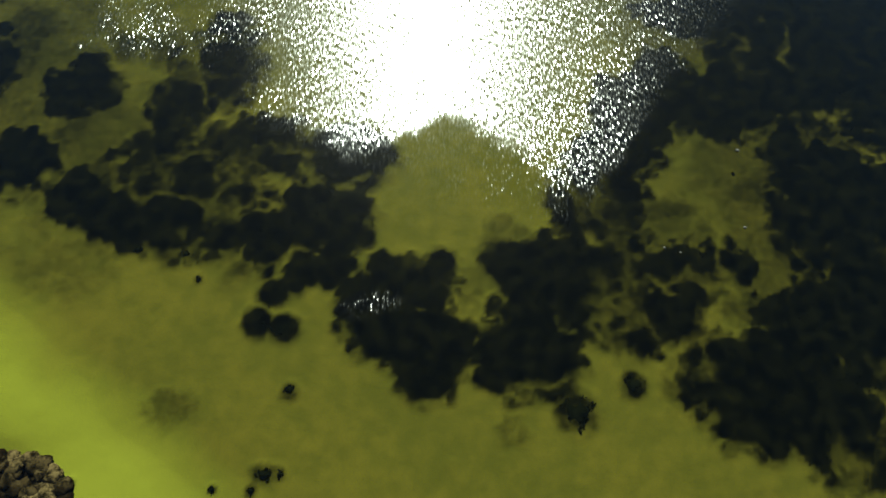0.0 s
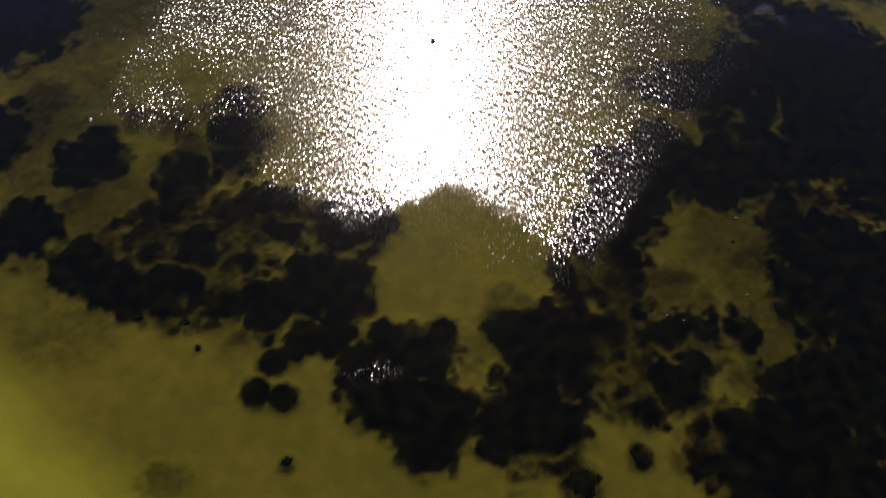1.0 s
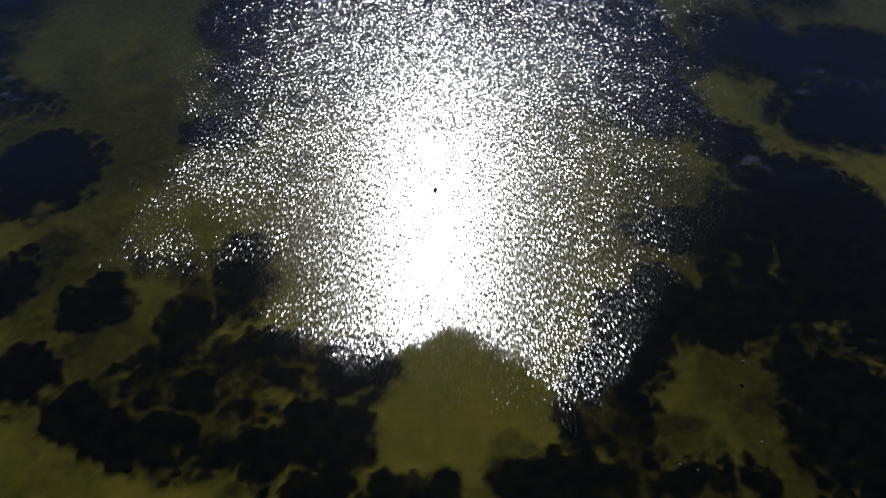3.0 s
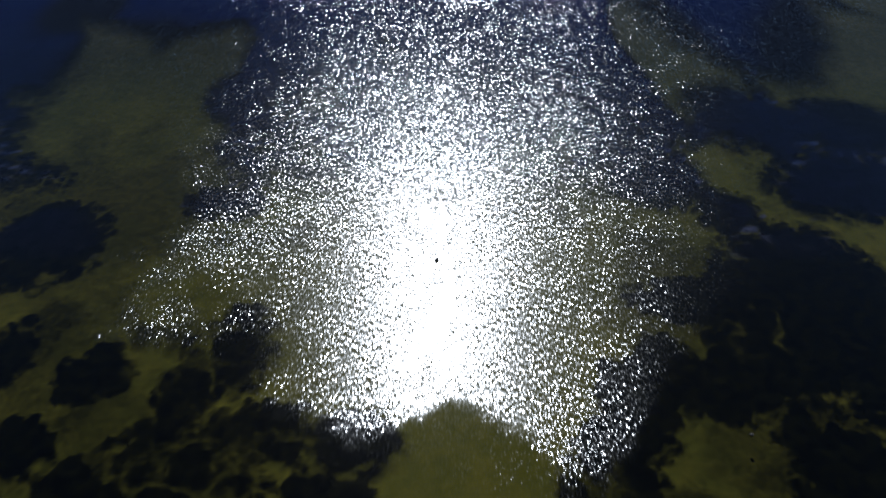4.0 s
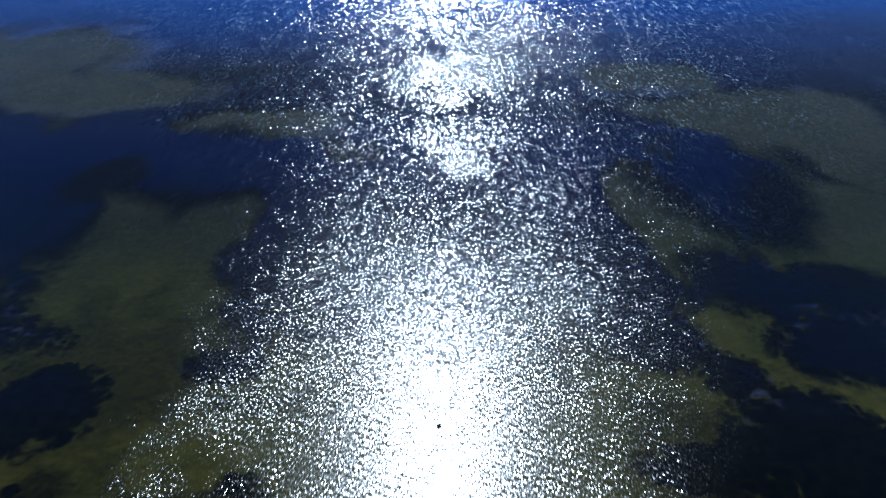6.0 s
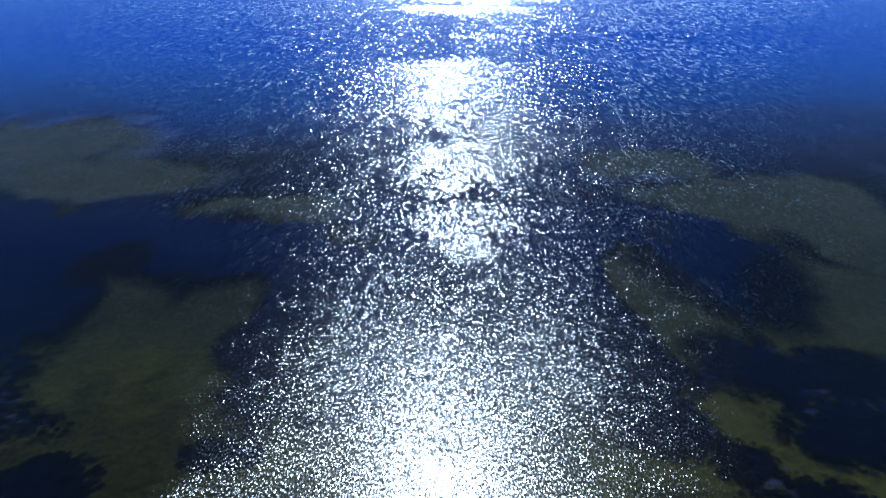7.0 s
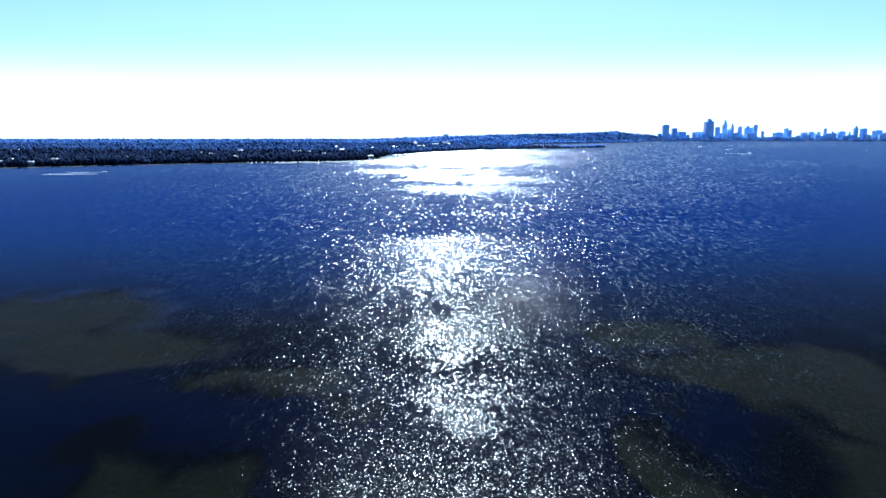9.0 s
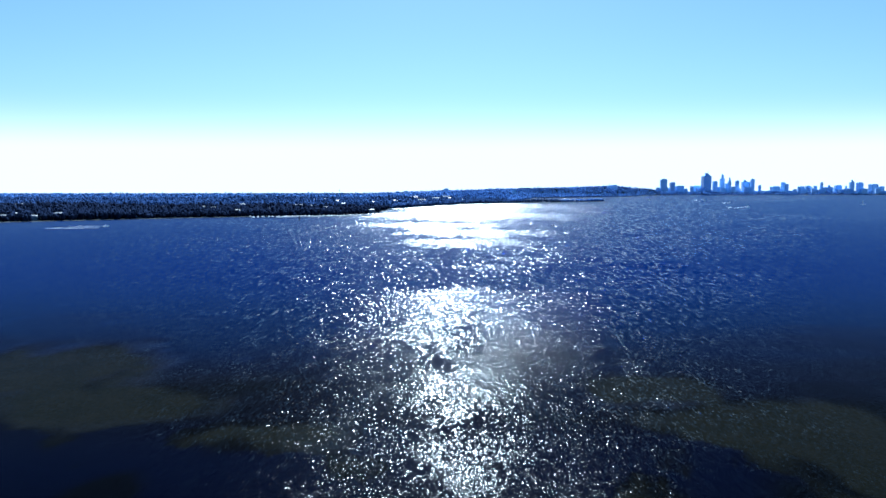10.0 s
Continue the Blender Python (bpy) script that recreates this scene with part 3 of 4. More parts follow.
def weed_clump(x, y, rx, ry, seed, label):
    rng = np.random.default_rng(seed)
    z = float(ground_z(x, y))
    ob = thing("weed_clump", x, y, z, 0, label, "waterweed", "loose weed clumps on the sand")
    bm = bmesh.new()
    bmesh.ops.create_icosphere(bm, subdivisions=3, radius=1.0)
    for v in bm.verts:
        k = 1 + 0.5 * noise.noise(v.co * 2.2 + Vector((seed, 0, 0))) + 0.25 * noise.noise(v.co * 6)
        v.co = Vector((v.co.x * rx * 0.5 * k, v.co.y * ry * 0.5 * k, v.co.z * 0.22 * k + 0.05))
    part("mat", bm, WEED, ob, smooth=True)
    n = int(260 * rx * ry) + 40
    a, r = rng.uniform(0, 2 * np.pi, n), np.sqrt(rng.uniform(0, 1, n)) * 0.62
    wob = 1 + 0.25 * np.sin(3 * a + seed) + 0.15 * np.sin(7 * a + 2 * seed)
    pts = np.stack([rx * r * wob * np.cos(a), ry * r * wob * np.sin(a), np.full(n, 0.1)], 1)
    v, f = fronds(pts, rng.uniform(0.05, 0.14, n), rng, 4)
    leaf = new("fronds", mesh_from("fronds", v, f, WEED))
    leaf.parent = ob
    return ob


for i, (x, y, rx, ry) in enumerate(CLUMPS):
    weed_clump(x, y, rx, ry, 3 + i, "round dark waterweed clump standing alone on olive sand")
for i, (x, y, rx, ry) in enumerate(SCRAPS):
    weed_clump(x, y, rx * 0.7, ry * 0.7, 23 + i, "small loose scrap of dark waterweed on olive sand")


# ---- far shores ----
# houses of the far suburb: x, y
HOUSES = [(-689, 1090), (-650, 1005), (-606, 1005), (-957, 1535), (-620, 1095), (-572, 1050), (-579, 1170), (-542, 1175), (-539, 1230), (-575, 1405),
          (-500, 1425), (-462, 1365), (-379, 1250), (-468, 1585), (-346, 1345), (-353, 1490), (-334, 1530), (-299, 1535), (-245, 1425), (-351, 2045),
          (-244, 1665), (-286, 1835), (-185, 1790), (-136, 1300), (-199, 2130), (-91, 2230), (-59, 2065), (-60, 1850), (21, 2250), (-131, 1870),
          (65, 2175), (-367, 1965)]


# long halls by the water: x, y, length and height
HALLS = [(-96, 2300, 20, 4), (-66, 2060, 18, 4), (-22, 2200, 26, 4), (12, 2340, 20, 4), (-160, 1780, 12, 3.5), (-330, 1560, 15, 3.5)]


def house(x, y, seed):
    rng = random.Random(seed)
    w, d, h = rng.uniform(9, 17), rng.uniform(7, 10), rng.uniform(3.0, 3.8)
    ob = thing("house", x, y, float(ground_z(x, y)) - 0.3, rng.uniform(-25, 25), "pale suburban house with a light roof among dark trees", "house", "houses of the far suburb")
    bm = bmesh.new()
    block(bm, 0, 0, 0, w, d, h)
    part("wall", bm, RENDER_WALL, ob)
    bm = bmesh.new()
    a = [bm.verts.new(v) for v in ((-w / 2 - 0.5, -d / 2 - 0.5, h), (w / 2 + 0.5, -d / 2 - 0.5, h), (w / 2 + 0.5, d / 2 + 0.5, h), (-w / 2 - 0.5, d / 2 + 0.5, h),
                                   (-w / 4, 0, h + 1.6), (w / 4, 0, h + 1.6))]
    for f in ((0, 1, 5, 4), (1, 2, 5), (2, 3, 4, 5), (3, 0, 4), (3, 2, 1, 0)):
        bm.faces.new([a[k] for k in f])
    part("roof", bm, ROOF, ob, "light sheet roof")
    for k in (-0.28, 0.05, 0.32):
        bm = bmesh.new()
        block(bm, w * k, -d / 2 - 0.05, h * 0.35, w * 0.16, 0.12, h * 0.35)
        part("window", bm, GLASSY_HAZE, ob, "dark window pane")
    return ob


for i, (x, y) in enumerate(HOUSES):
    house(x, y, 100 + i)


def build_woods():
    rng = np.random.default_rng(23)
    bm = bmesh.new()
    bmesh.ops.create_icosphere(bm, subdivisions=1, radius=1.0)
    ball = np.array([v.co[:] for v in bm.verts])
    tri = np.array([[v.index for v in f.verts] for f in bm.faces])
    bm.free()
    # by bearing and by depth behind the shore
    n = 42000
    around = rng.uniform(-0.72, 0.72, n)
    depth = np.where(rng.random(n) < 0.72, rng.beta(0.7, 1.6, n) * 1500, rng.uniform(500, 3300, n))
    px, py = zip(*SHORE)
    y = np.full(n, 600.0)
    for _ in range(12):
        y = 0.5 * y + 0.5 * np.interp(around * y, px, py)
    y = y + depth
    x = around * y
    # the wooded spit
    k = rng.uniform(0.02, 0.98, 260)
    x = np.concatenate([x, 150 + k * 406 + rng.uniform(-7, 7, 260)])
    y = np.concatenate([y, 2050 + k * 290 + rng.uniform(-7, 7, 260)])
    z = ground_z(x, y)
    clear = (z > 0.8) & (y < 4940)
    # gardens and streets in front of the houses stay clear of tall trees
    for hx, hy, half in [(hx, hy, 8) for hx, hy in HOUSES] + [(hx, hy, w / 2 + 4) for hx, hy, w, h in HALLS]:
        clear &= ~((y > hy - 75) & (y < hy + 7) & (np.abs(x - hx * y / hy) < half))
    x, y, z = x[clear], y[clear], z[clear]
    n = len(x)
    h = rng.uniform(4.5, 9.0, n) * np.where(rng.random(n) < 0.10, 1.5, 1.0) * (1 + 0.9 * fbm(x / 55, y / 90, 51, 3))
    w = rng.uniform(1.4, 3.4, n)
    lumps = 1 + 0.32 * rng.standard_normal((n, len(ball)))
    size = np.stack([w, w, h * 0.55], 1)
    verts = ball[None] * lumps[..., None] * size[:, None] + np.stack([x, y, z + h * 0.5], 1)[:, None]
    # the painted haze steps up with distance, one leaf colour to each stand
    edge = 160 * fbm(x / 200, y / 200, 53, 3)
    for lo, hi, leaves, label in ((0, 1500, WOOD_HAZE_NEAR, "dense dark trees covering the far shore"), (1500, 2250, WOOD_HAZE_MID, "woods behind the far shore, leaves tinted blue for haze"),
                                  (2250, 9000, WOOD_HAZE_FAR, "woods on distant low hills, leaves tinted pale blue for haze")):
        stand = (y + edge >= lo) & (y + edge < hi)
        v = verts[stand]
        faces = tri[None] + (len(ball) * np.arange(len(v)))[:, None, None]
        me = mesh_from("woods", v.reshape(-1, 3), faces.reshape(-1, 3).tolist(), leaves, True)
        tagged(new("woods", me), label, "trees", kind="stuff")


build_woods()


def tower(x, y, w, top, style, mast=0.0, turn=0.0, deep=None, crown=0.0):
    base = float(ground_z(x, y)) - 1.0
    h = top - base
    ob = thing("tower_block", x, y, base, turn, style[1], "building", "city skyline across the water")
    deep = deep or w * 0.8
    bm = bmesh.new()
    shaft = h * (0.94 - crown)
    block(bm, 0, 0, 0, w, deep, shaft)
    part("shaft", bm, style[0], ob)
    if crown:
        bm = bmesh.new()
        block(bm, w * 0.06, 0, shaft, w * 0.78, deep * 0.78, h * crown, 0.5)
        part("crown", bm, style[0], ob)
    bm = bmesh.new()
    block(bm, 0, 0, h * 0.94, w * (0.36 if crown else 0.8), deep * (0.36 if crown else 0.8), h * 0.06, 0.9)
    part("plant_room", bm, TOWER_HAZE, ob)
    bm = bmesh.new()
    block(bm, 0, 0, 0, w * 1.25, deep * 1.25, h * 0.12)
    part("podium", bm, TOWER_HAZE, ob)
    if mast:
        bm = bmesh.new()
        rod(bm, (w * 0.2, 0, h), (w * 0.2, 0, h + mast), 1.6, 0.8)
        part("mast", bm, TOWER_HAZE, ob)
    return ob


PALE = (TOWER_HAZE, "concrete tower block across the river, tinted blue for haze")
BLUE = (GLASSY_HAZE, "glass-clad tower across the river, tinted blue for haze")
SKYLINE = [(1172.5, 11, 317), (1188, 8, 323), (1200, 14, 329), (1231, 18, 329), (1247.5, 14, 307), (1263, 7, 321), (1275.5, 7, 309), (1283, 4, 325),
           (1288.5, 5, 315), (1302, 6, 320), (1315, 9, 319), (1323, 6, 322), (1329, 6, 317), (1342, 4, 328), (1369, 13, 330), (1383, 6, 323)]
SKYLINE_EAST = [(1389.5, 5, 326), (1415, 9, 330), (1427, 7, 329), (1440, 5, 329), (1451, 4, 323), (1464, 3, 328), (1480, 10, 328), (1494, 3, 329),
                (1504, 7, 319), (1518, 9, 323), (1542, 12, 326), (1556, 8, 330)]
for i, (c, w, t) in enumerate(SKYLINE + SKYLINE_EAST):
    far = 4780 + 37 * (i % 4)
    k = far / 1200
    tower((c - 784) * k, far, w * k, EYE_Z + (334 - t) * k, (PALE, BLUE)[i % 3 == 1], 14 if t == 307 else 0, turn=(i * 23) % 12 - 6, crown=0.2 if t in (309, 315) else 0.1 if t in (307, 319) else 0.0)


def low_block(x, y, w, top, seed):
    base = float(ground_z(x, y)) - 1.0
    ob = thing("apartment_block", x, y, base, (seed * 37) % 30 - 15, "low pale apartment block on the far river bank", "building", "low blocks along the far bank")
    bm = bmesh.new()
    block(bm, 0, 0, 0, w, w * 0.6, top - base)
    part("wall", bm, TOWER_HAZE if seed % 2 else GLASSY_HAZE, ob)
    bm = bmesh.new()
    block(bm, w * 0.1, 0, top - base, w * 0.4, w * 0.3, 3.0)
    part("roof_plant", bm, TOWER_HAZE, ob)
    return ob


lb = random.Random(77)
for i in range(46):
    c = 1160 + i * 9 + lb.uniform(-4, 4)
    far = 4730 + lb.uniform(0, 120)
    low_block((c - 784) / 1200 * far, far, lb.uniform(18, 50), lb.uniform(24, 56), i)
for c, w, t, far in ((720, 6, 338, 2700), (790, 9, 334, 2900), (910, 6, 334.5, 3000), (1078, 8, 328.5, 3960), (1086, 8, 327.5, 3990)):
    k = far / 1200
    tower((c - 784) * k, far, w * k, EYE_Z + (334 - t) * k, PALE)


def mast(x, y, top):
    base = float(ground_z(x, y))
    ob = thing("radio_mast", x, y, base, 0, "thin grey mast rising above far trees", "mast")
    bm = bmesh.new()
    rod(bm, (0, 0, 0), (0, 0, top - base), 1.0, 0.5)
    part("pole", bm, TOWER_HAZE, ob)
    bm = bmesh.new()
    rod(bm, (0, 0, top - base), (0, 0, top - base + 4), 1.4, 1.2)
    part("aerial", bm, TOWER_HAZE, ob)


mast(-338, 2230, 37)


# ---- on the water ----
def hull_bm(length, beam, height):
    bm = bmesh.new()
    rows = []
    for k in range(9):
        u = k / 8
        half = beam / 2 * (1 - max(0, (u - 0.45) / 0.55) ** 2.2)
        y = (u - 0.5) * length
        lift = height * (0.8 + 0.35 * u * u)
        rows.append([bm.verts.new((x, y, z)) for x, z in ((-half, lift), (-half * 0.8, 0.1), (0, -0.25), (half * 0.8, 0.1), (half, lift))])
    for a, b in zip(rows, rows[1:]):
        for k in range(4):
            bm.faces.new((a[k], a[k + 1], b[k + 1], b[k]))
        bm.faces.new((a[4], a[0], b[0], b[4]))
    bm.faces.new(rows[0][::-1])
    bmesh.ops.recalc_face_normals(bm, faces=bm.faces)
    return bm


def motor_boat(x, y, turn, length, label, paint):
    ob = thing("motor_boat", x, y, 0.15, turn, label, "boat", "boats on the river")
    part("hull", hull_bm(length, length * 0.36, length * 0.13), paint, ob, smooth=False)
    bm = bmesh.new()
    block(bm, 0, length * 0.02, length * 0.11, length * 0.24, length * 0.30, length * 0.17, 0.8, 0.05)
    part("cabin", bm, WHITE, ob)
    bm = bmesh.new()
    block(bm, 0, length * 0.18, length * 0.17, length * 0.19, 0.08, length * 0.08)
    part("windscreen", bm, GLASSY_HAZE, ob)
    bm = bmesh.new()
    block(bm, 0, -length * 0.53, 0.05, 0.45, 0.5, length * 0.18, 0.8)
    part("outboard", bm, DARK, ob)
    return ob


def wake(name, x0, y0, x1, y1, w0, w1, seed):
    """A ragged strip of foam that widens from x0, y0 to x1, y1."""
    n = 40
    d = Vector((x1 - x0, y1 - y0, 0))
    side = Vector((-d.y, d.x, 0)).normalized()
    bm = bmesh.new()
    rows = []
    for k in range(n + 1):
        u = k / n
        c = Vector((x0, y0, 0.02)) + d * u
        w = (w0 + (w1 - w0) * u) * (1 + 0.5 * noise.noise((u * 14, seed, 0)))
        lift = 0.25 * (1 - u) + 0.06
        rows.append([bm.verts.new(c - side * w), bm.verts.new(c + Vector((0, 0, lift))), bm.verts.new(c + side * w)])
    for a, b in zip(rows, rows[1:]):
        bm.faces.new((a[0], a[1], b[1], b[0]))
        bm.faces.new((a[1], a[2], b[2], b[1]))
    ob = new(name, mesh_bm(name, bm, FOAM))
    return tagged(ob, "white foaming wake behind a speeding boat", "wake", kind="stuff")


motor_boat(-396, 797, -82, 6.5, "small white motor boat speeding along the shore", WHITE)
wake("wake", -402, 806, -448, 812, 0.26, 0.34, 1)
wake("wake", -392, 776, -452, 769, 0.30, 0.45, 2)
motor_boat(736, 1640, -70, 9.0, "white motor boat under way on open water", WHITE)
wake("wake", 731, 1638, 668, 1615, 0.3, 0.7, 3)
motor_boat(895, 2122, -60, 10.0, "white motor boat far out on open water", WHITE)
wake("wake", 889, 2119, 866, 2110, 0.3, 0.7, 4)
motor_boat(989, 2576, -75, 11.0, "white motor boat far out on open water", WHITE)
wake("wake", 982, 2574, 950, 2568, 0.3, 0.7, 5)
for x, y, a in ((-93.7, 1424.0, 20), (-90.0, 1484.0, 60), (-80.4, 1463.0, -30), (-108.0, 1440.0, 75)):
    motor_boat(x, y, a, 7.5, "dark-hulled boat moored off the far shore", DARK)
motor_boat(818, 2704, 80, 14.0, "dark-hulled boat far out on open water", DARK)
motor_boat(132.6, 819.5, 80, 4.2, "small dark dinghy on glittering water", DARK)


def sailing_boat(x, y, turn):
    ob = thing("sailing_boat", x, y, 0.1, turn, "white sailing boat with a bare mast on open water", "boat", "boats on the river")
    part("hull", hull_bm(9.0, 2.8, 1.0), WHITE, ob)
    bm = bmesh.new()
    rod(bm, (0, 0.8, 0.8), (0, 0.8, 12.5), 0.16, 0.08)
    part("mast", bm, WHITE, ob)
    bm = bmesh.new()
    rod(bm, (0, 0.7, 2.0), (0, -3.2, 2.0), 0.22, 0.18)
    part("boom", bm, WHITE, ob)
    bm = bmesh.new()
    a = [bm.verts.new(v) for v in ((0.02, 0.6, 2.2), (0.02, -3.0, 2.2), (0.02, 0.6, 12.0), (-0.02, 0.6, 2.2), (-0.02, -3.0, 2.2), (-0.02, 0.6, 12.0))]
    for f in ((0, 1, 2), (5, 4, 3), (0, 3, 4, 1), (1, 4, 5, 2), (2, 5, 3, 0)):
        bm.faces.new([a[k] for k in f])
    part("sail", bm, WHITE, ob, "white triangular sail")


sailing_boat(1194.7, 1933.0, 50)


def channel_marker(x, y):
    base = float(ground_z(x, y))
    ob = thing("channel_marker", x, y, base, 0, "dark timber channel marker standing in the water", "marker")
    for dx, dy in ((-0.7, -0.5), (0.7, -0.5), (0, 0.8)):
        bm = bmesh.new()
        rod(bm, (dx * 1.4, dy * 1.4, 0), (dx * 0.5, dy * 0.5, 4.5 - base), 0.28, 0.24)
        part("pile", bm, DARK, ob)
    bm = bmesh.new()
    rod(bm, (0, 0, 4.3 - base), (0, 0, 5.0 - base), 1.3, 1.3, 10)
    part("platform", bm, DARK, ob)
    bm = bmesh.new()
    rod(bm, (0, 0, 5.0 - base), (0, 0, 7.2 - base), 0.75, 0.35, 10)
    part("topmark", bm, DARK, ob)


channel_marker(-204.6, 966.3)


def buoy(x, y, r, label, paint):
    ob = thing("mooring_buoy", x, y, 0.0, 0, label, "buoy", "mooring buoys")
    bm = bmesh.new()
    bmesh.ops.create_uvsphere(bm, u_segments=16, v_segments=10, radius=r)
    for v in bm.verts:
        v.co.z = v.co.z * 0.75 + r * 0.25
    part("float", bm, paint, ob, smooth=True)
    bm = bmesh.new()
    rod(bm, (0, 0, r * 0.8), (0, 0, r * 1.5), r * 0.22, r * 0.15)
    part("eye", bm, TAR, ob)


# unidentified specks on the water, given the form of small buoys
buoy(0.2, 43.9, 0.22, "small dark speck afloat in the bright glitter, built as a buoy", TAR)
buoy(16.9, 17.84, 0.09, "small speck afloat over dark weed, built as a buoy", TAR)
buoy(18.02, 17.44, 0.09, "small speck afloat over dark weed, built as a buoy", TAR)
buoy(23.5, 25.8, 0.15, "small dark speck afloat over olive sand, built as a buoy", TAR)
buoy(23.0, 19.4, 0.13, "small dark speck afloat over olive sand, built as a buoy", TAR)


# ---- marina on the point ----
def jetty(x, y, turn, length):
    base = -2.5
    ob = thing("jetty", x, y, 0, turn, "grey timber jetty on piles at the marina", "jetty", "marina jetties")
    bm = bmesh.new()
    block(bm, 0, -length / 2, 1.2, 2.6, length, 0.3)
    part("deck", bm, ROOF, ob)
    for k in range(int(length // 9)):
        for sx in (-1.1, 1.1):
            bm = bmesh.new()
            rod(bm, (sx, -3 - k * 9, base), (sx, -3 - k * 9, 1.2), 0.2, 0.2, 6)
            part("pile", bm, DARK, ob)


for i, (x, y, turn, length) in enumerate([(-286, 1083, 88, 60), (-238, 1098, 80, 50), (-196, 1116, 84, 46), (-160, 1140, 76, 34)]):
    jetty(x, y, turn, length)
mr = random.Random(9)
for i in range(24):
    x = -304 + i * 7.2 + mr.uniform(-3, 3)
    y = float(np.interp(x, [-300, -172, -131], [1078, 1120, 1180])) - mr.uniform(4, 18)
    motor_boat(x, y, mr.uniform(-40, 40), mr.uniform(5, 8), *(("white motor boat moored at the marina", WHITE), ("grey-hulled motor boat moored at the marina", ROOF))[mr.random() < 0.6])


def breakwater(points):
    """A low wall of tipped stone along the marina's mouth."""
    ob = thing("breakwater", points[0][0], points[0][1], 0, 0, "low pale rubble breakwater sheltering the marina", "breakwater")
    bm = bmesh.new()
    rows = []
    x0, y0 = points[0]
    rng = random.Random(4)
    for (ax, ay), (bx, by) in zip(points, points[1:]):
        for k in range(12):
            u = k / 12
            x, y = ax + (bx - ax) * u - x0, ay + (by - ay) * u - y0
            top = rng.uniform(1.0, 1.9)
            rows.append([bm.verts.new((x, y + dy, z)) for dy, z in ((-4.5, -1.5), (-1.5, top * 0.8), (0, top), (1.5, top * 0.8), (4.5, -1.5))])
    for a, b in zip(rows, rows[1:]):
        for k in range(4):
            bm.faces.new((a[k], b[k], b[k + 1], a[k + 1]))
    bm.faces.new(rows[0][::-1])
    bm.faces.new(rows[-1])
    part("rubble", bm, RENDER_WALL, ob)
    bm = bmesh.new()
    ex, ey = points[-1]
    rod(bm, (ex - x0, ey - y0, 0.5), (ex - x0, ey - y0, 5.0), 0.5, 0.35)
    part("beacon", bm, DARK, ob, "dark beacon post")


breakwater([(-262, 1066), (-200, 1086), (-150, 1108), (-116, 1150)])


def waterfront_hall(x, y, w, h):
    """A long low hall with a shallow roof and a strip of windows."""
    base = float(ground_z(x, y)) - 0.5
    ob = thing("waterfront_hall", x, y, base, 0, "long low white hall among trees on the far bank", "building", "white halls on the far bank")
    bm = bmesh.new()
    block(bm, 0, 0, 0, w, 10, h)
    part("wall", bm, RENDER_WALL, ob)
    bm = bmesh.new()
    a = [bm.verts.new(v) for v in ((-w / 2 - 1, -6, h), (w / 2 + 1, -6, h), (w / 2 + 1, 6, h), (-w / 2 - 1, 6, h), (-w / 2 - 1, 0, h + 1.2), (w / 2 + 1, 0, h + 1.2))]
    for f in ((0, 1, 5, 4), (1, 2, 5), (2, 3, 4, 5), (3, 0, 4), (3, 2, 1, 0)):
        bm.faces.new([a[k] for k in f])
    part("roof", bm, RENDER_WALL, ob)
    for k in range(max(2, int((w - 2) // 6))):
        bm = bmesh.new()
        block(bm, -w / 2 + 3 + k * 6, -5.05, h * 0.3, 3.5, 0.2, h * 0.35)
        part("window", bm, GLASSY_HAZE, ob, "dark window strip")


for x, y, w, h in HALLS:
    waterfront_hall(x, y, w, h)


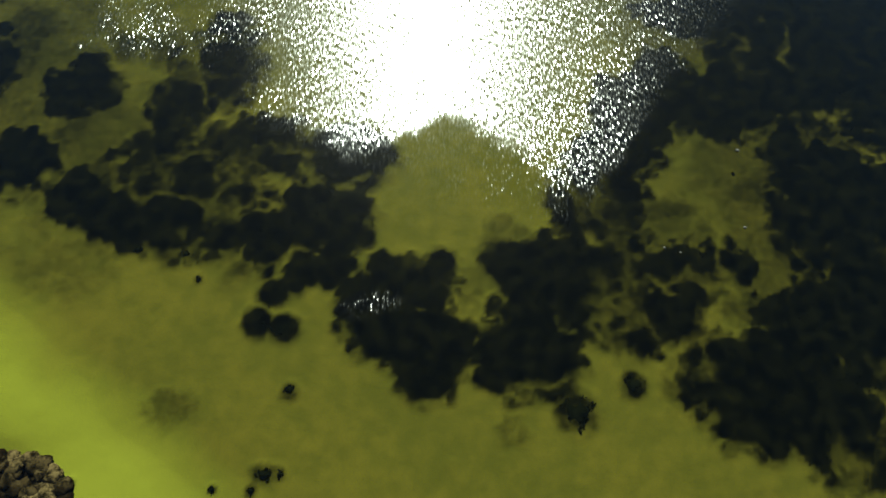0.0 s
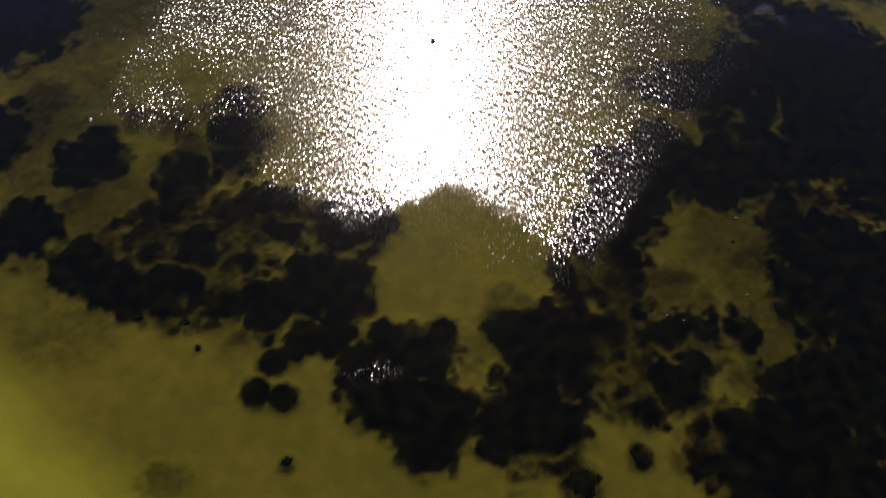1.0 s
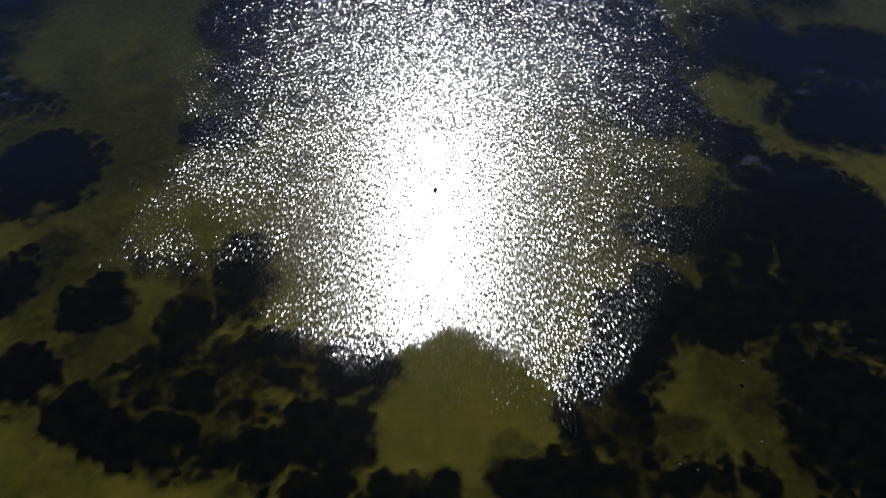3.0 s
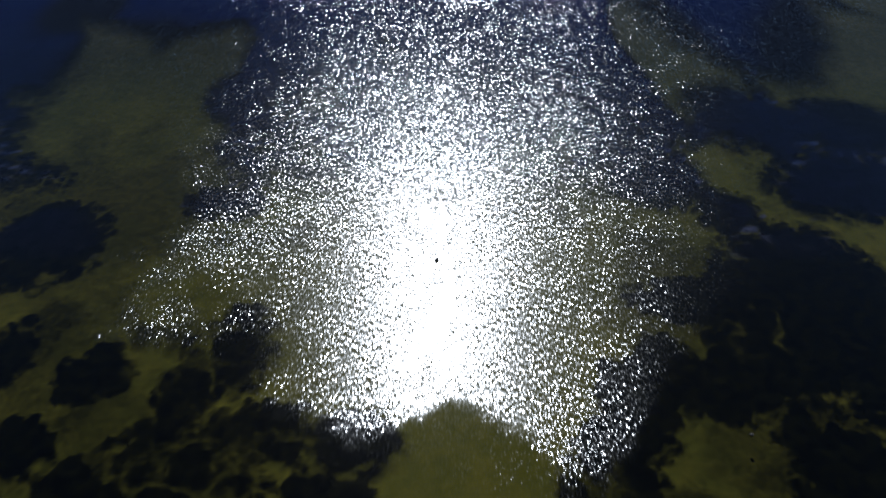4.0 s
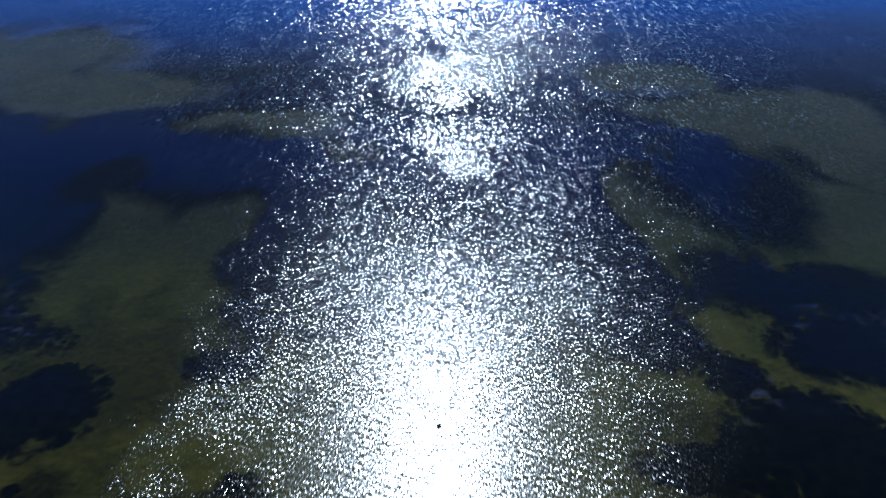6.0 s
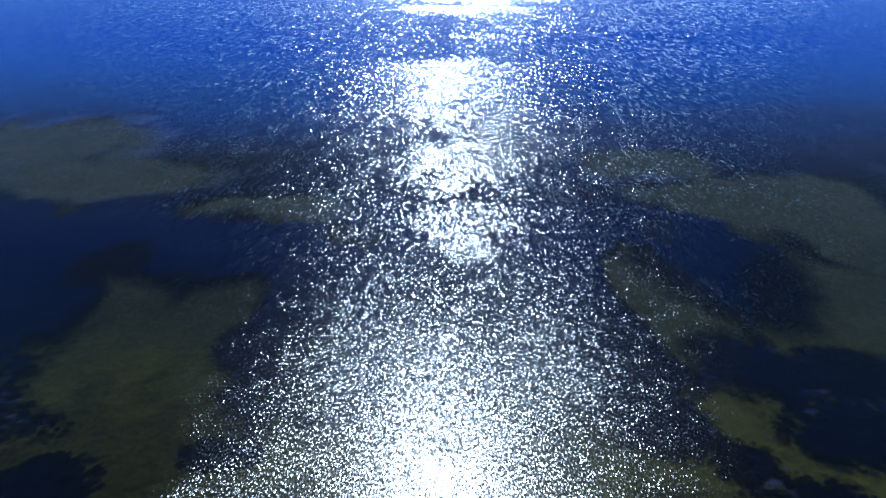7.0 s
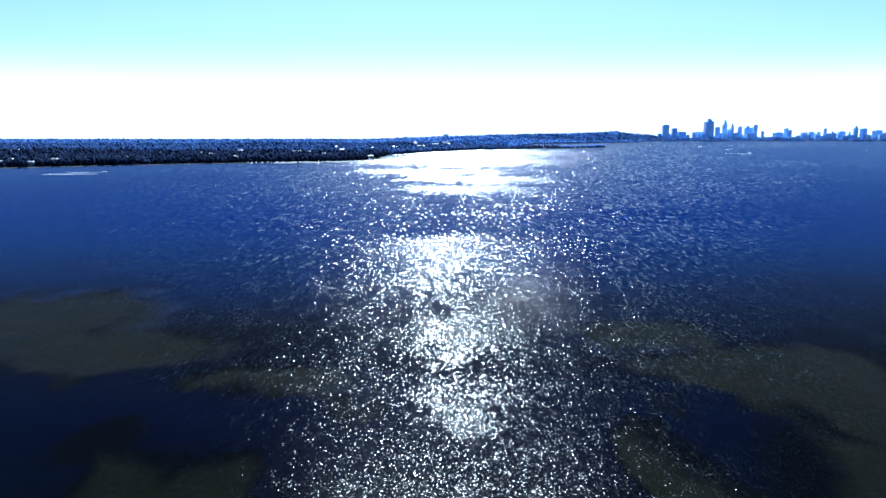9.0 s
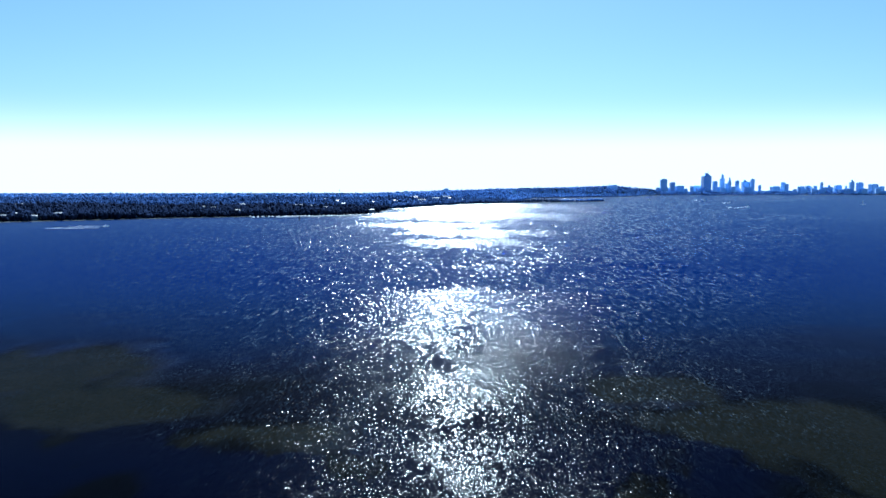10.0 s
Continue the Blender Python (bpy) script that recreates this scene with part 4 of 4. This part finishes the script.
# ---- trees along the water ----
def shore_tree(seed, h):
    rng = random.Random(seed)
    ob = thing("shore_tree", 0, 0, 0, 0, "dark spreading tree at the water's edge of the far shore", "tree", "trees along the far shore")
    bm = bmesh.new()
    rod(bm, (0, 0, -0.5), (0.2, 0.1, h * 0.45), h * 0.045, h * 0.03, 7)
    for k in range(4):
        a = k * 1.6 + rng.uniform(0, 1)
        rod(bm, (0.15, 0.1, h * 0.35), (math.cos(a) * h * 0.25, math.sin(a) * h * 0.25, h * 0.65), h * 0.022, h * 0.008, 5)
    part("trunk", bm, BARK, ob)
    bm = bmesh.new()
    for k in range(26):
        a, r = rng.uniform(0, 6.283), h * 0.36 * math.sqrt(rng.random())
        z = h * (0.5 + 0.42 * rng.random() * (1 - (r / (h * 0.4)) ** 2))
        made = bmesh.ops.create_icosphere(bm, subdivisions=1, radius=h * rng.uniform(0.09, 0.16))["verts"]
        for v in made:
            v.co = v.co * (1 + 0.5 * noise.noise(v.co * 2 + Vector((k, seed, 0)))) + Vector((r * math.cos(a), r * math.sin(a), z))
    part("crown", bm, WOOD_HAZE_NEAR, ob)
    return ob


kinds = [shore_tree(3, 9.0), shore_tree(8, 11.0), shore_tree(15, 7.5)]
tr = random.Random(31)
for i in range(64):
    x = -660 + i * 8.2 + tr.uniform(-3, 3)
    y = float(np.interp(x, [q[0] for q in SHORE], [q[1] for q in SHORE])) + 14 + tr.uniform(0, 14)
    m = pose(x, y, float(ground_z(x, y)), 0, 0, tr.uniform(0, 360))
    if i < 3:
        kinds[i].matrix_basis = m
    else:
        copy_thing(kinds[i % 3], m)


# ---- boulders of the near shore ----
def boulder(x, y, r, seed):
    rng = random.Random(seed)
    bm = bmesh.new()
    bmesh.ops.create_icosphere(bm, subdivisions=3, radius=1.0)
    off = Vector((seed * 3.1, seed * 1.7, 0))
    sx, sy, sz = rng.uniform(0.8, 1.25), rng.uniform(0.8, 1.2), rng.uniform(0.6, 0.9)
    for v in bm.verts:
        k = 1 + 0.35 * noise.noise(v.co * 1.3 + off) + 0.1 * noise.noise(v.co * 4 + off)
        v.co = Vector((v.co.x * sx, v.co.y * sy, v.co.z * sz)) * k * r
    ob = new("boulder", mesh_bm("boulder", bm, ROCK, True))
    ob.matrix_world = pose(x, y, min(float(ground_z(x, y)) + r * rng.uniform(0.1, 0.9), -r * 1.2), 0, 0, rng.uniform(0, 360))
    return tagged(ob, "rough brown shore boulder at the water's edge", "rock", "boulders of the near shore")


rr = random.Random(5)
for i in range(170):
    a, r = rr.uniform(0, 6.283), math.sqrt(rr.random())
    boulder(-26.4 + 3.7 * r * math.cos(a), 1.2 + 2.5 * r * math.sin(a), rr.uniform(0.3, 0.7), i + 1)
for i in range(9):
    boulder(-28.9 - rr.uniform(0, 1.4), 5.2 + i * 0.42, rr.uniform(0.35, 0.6), i + 190)
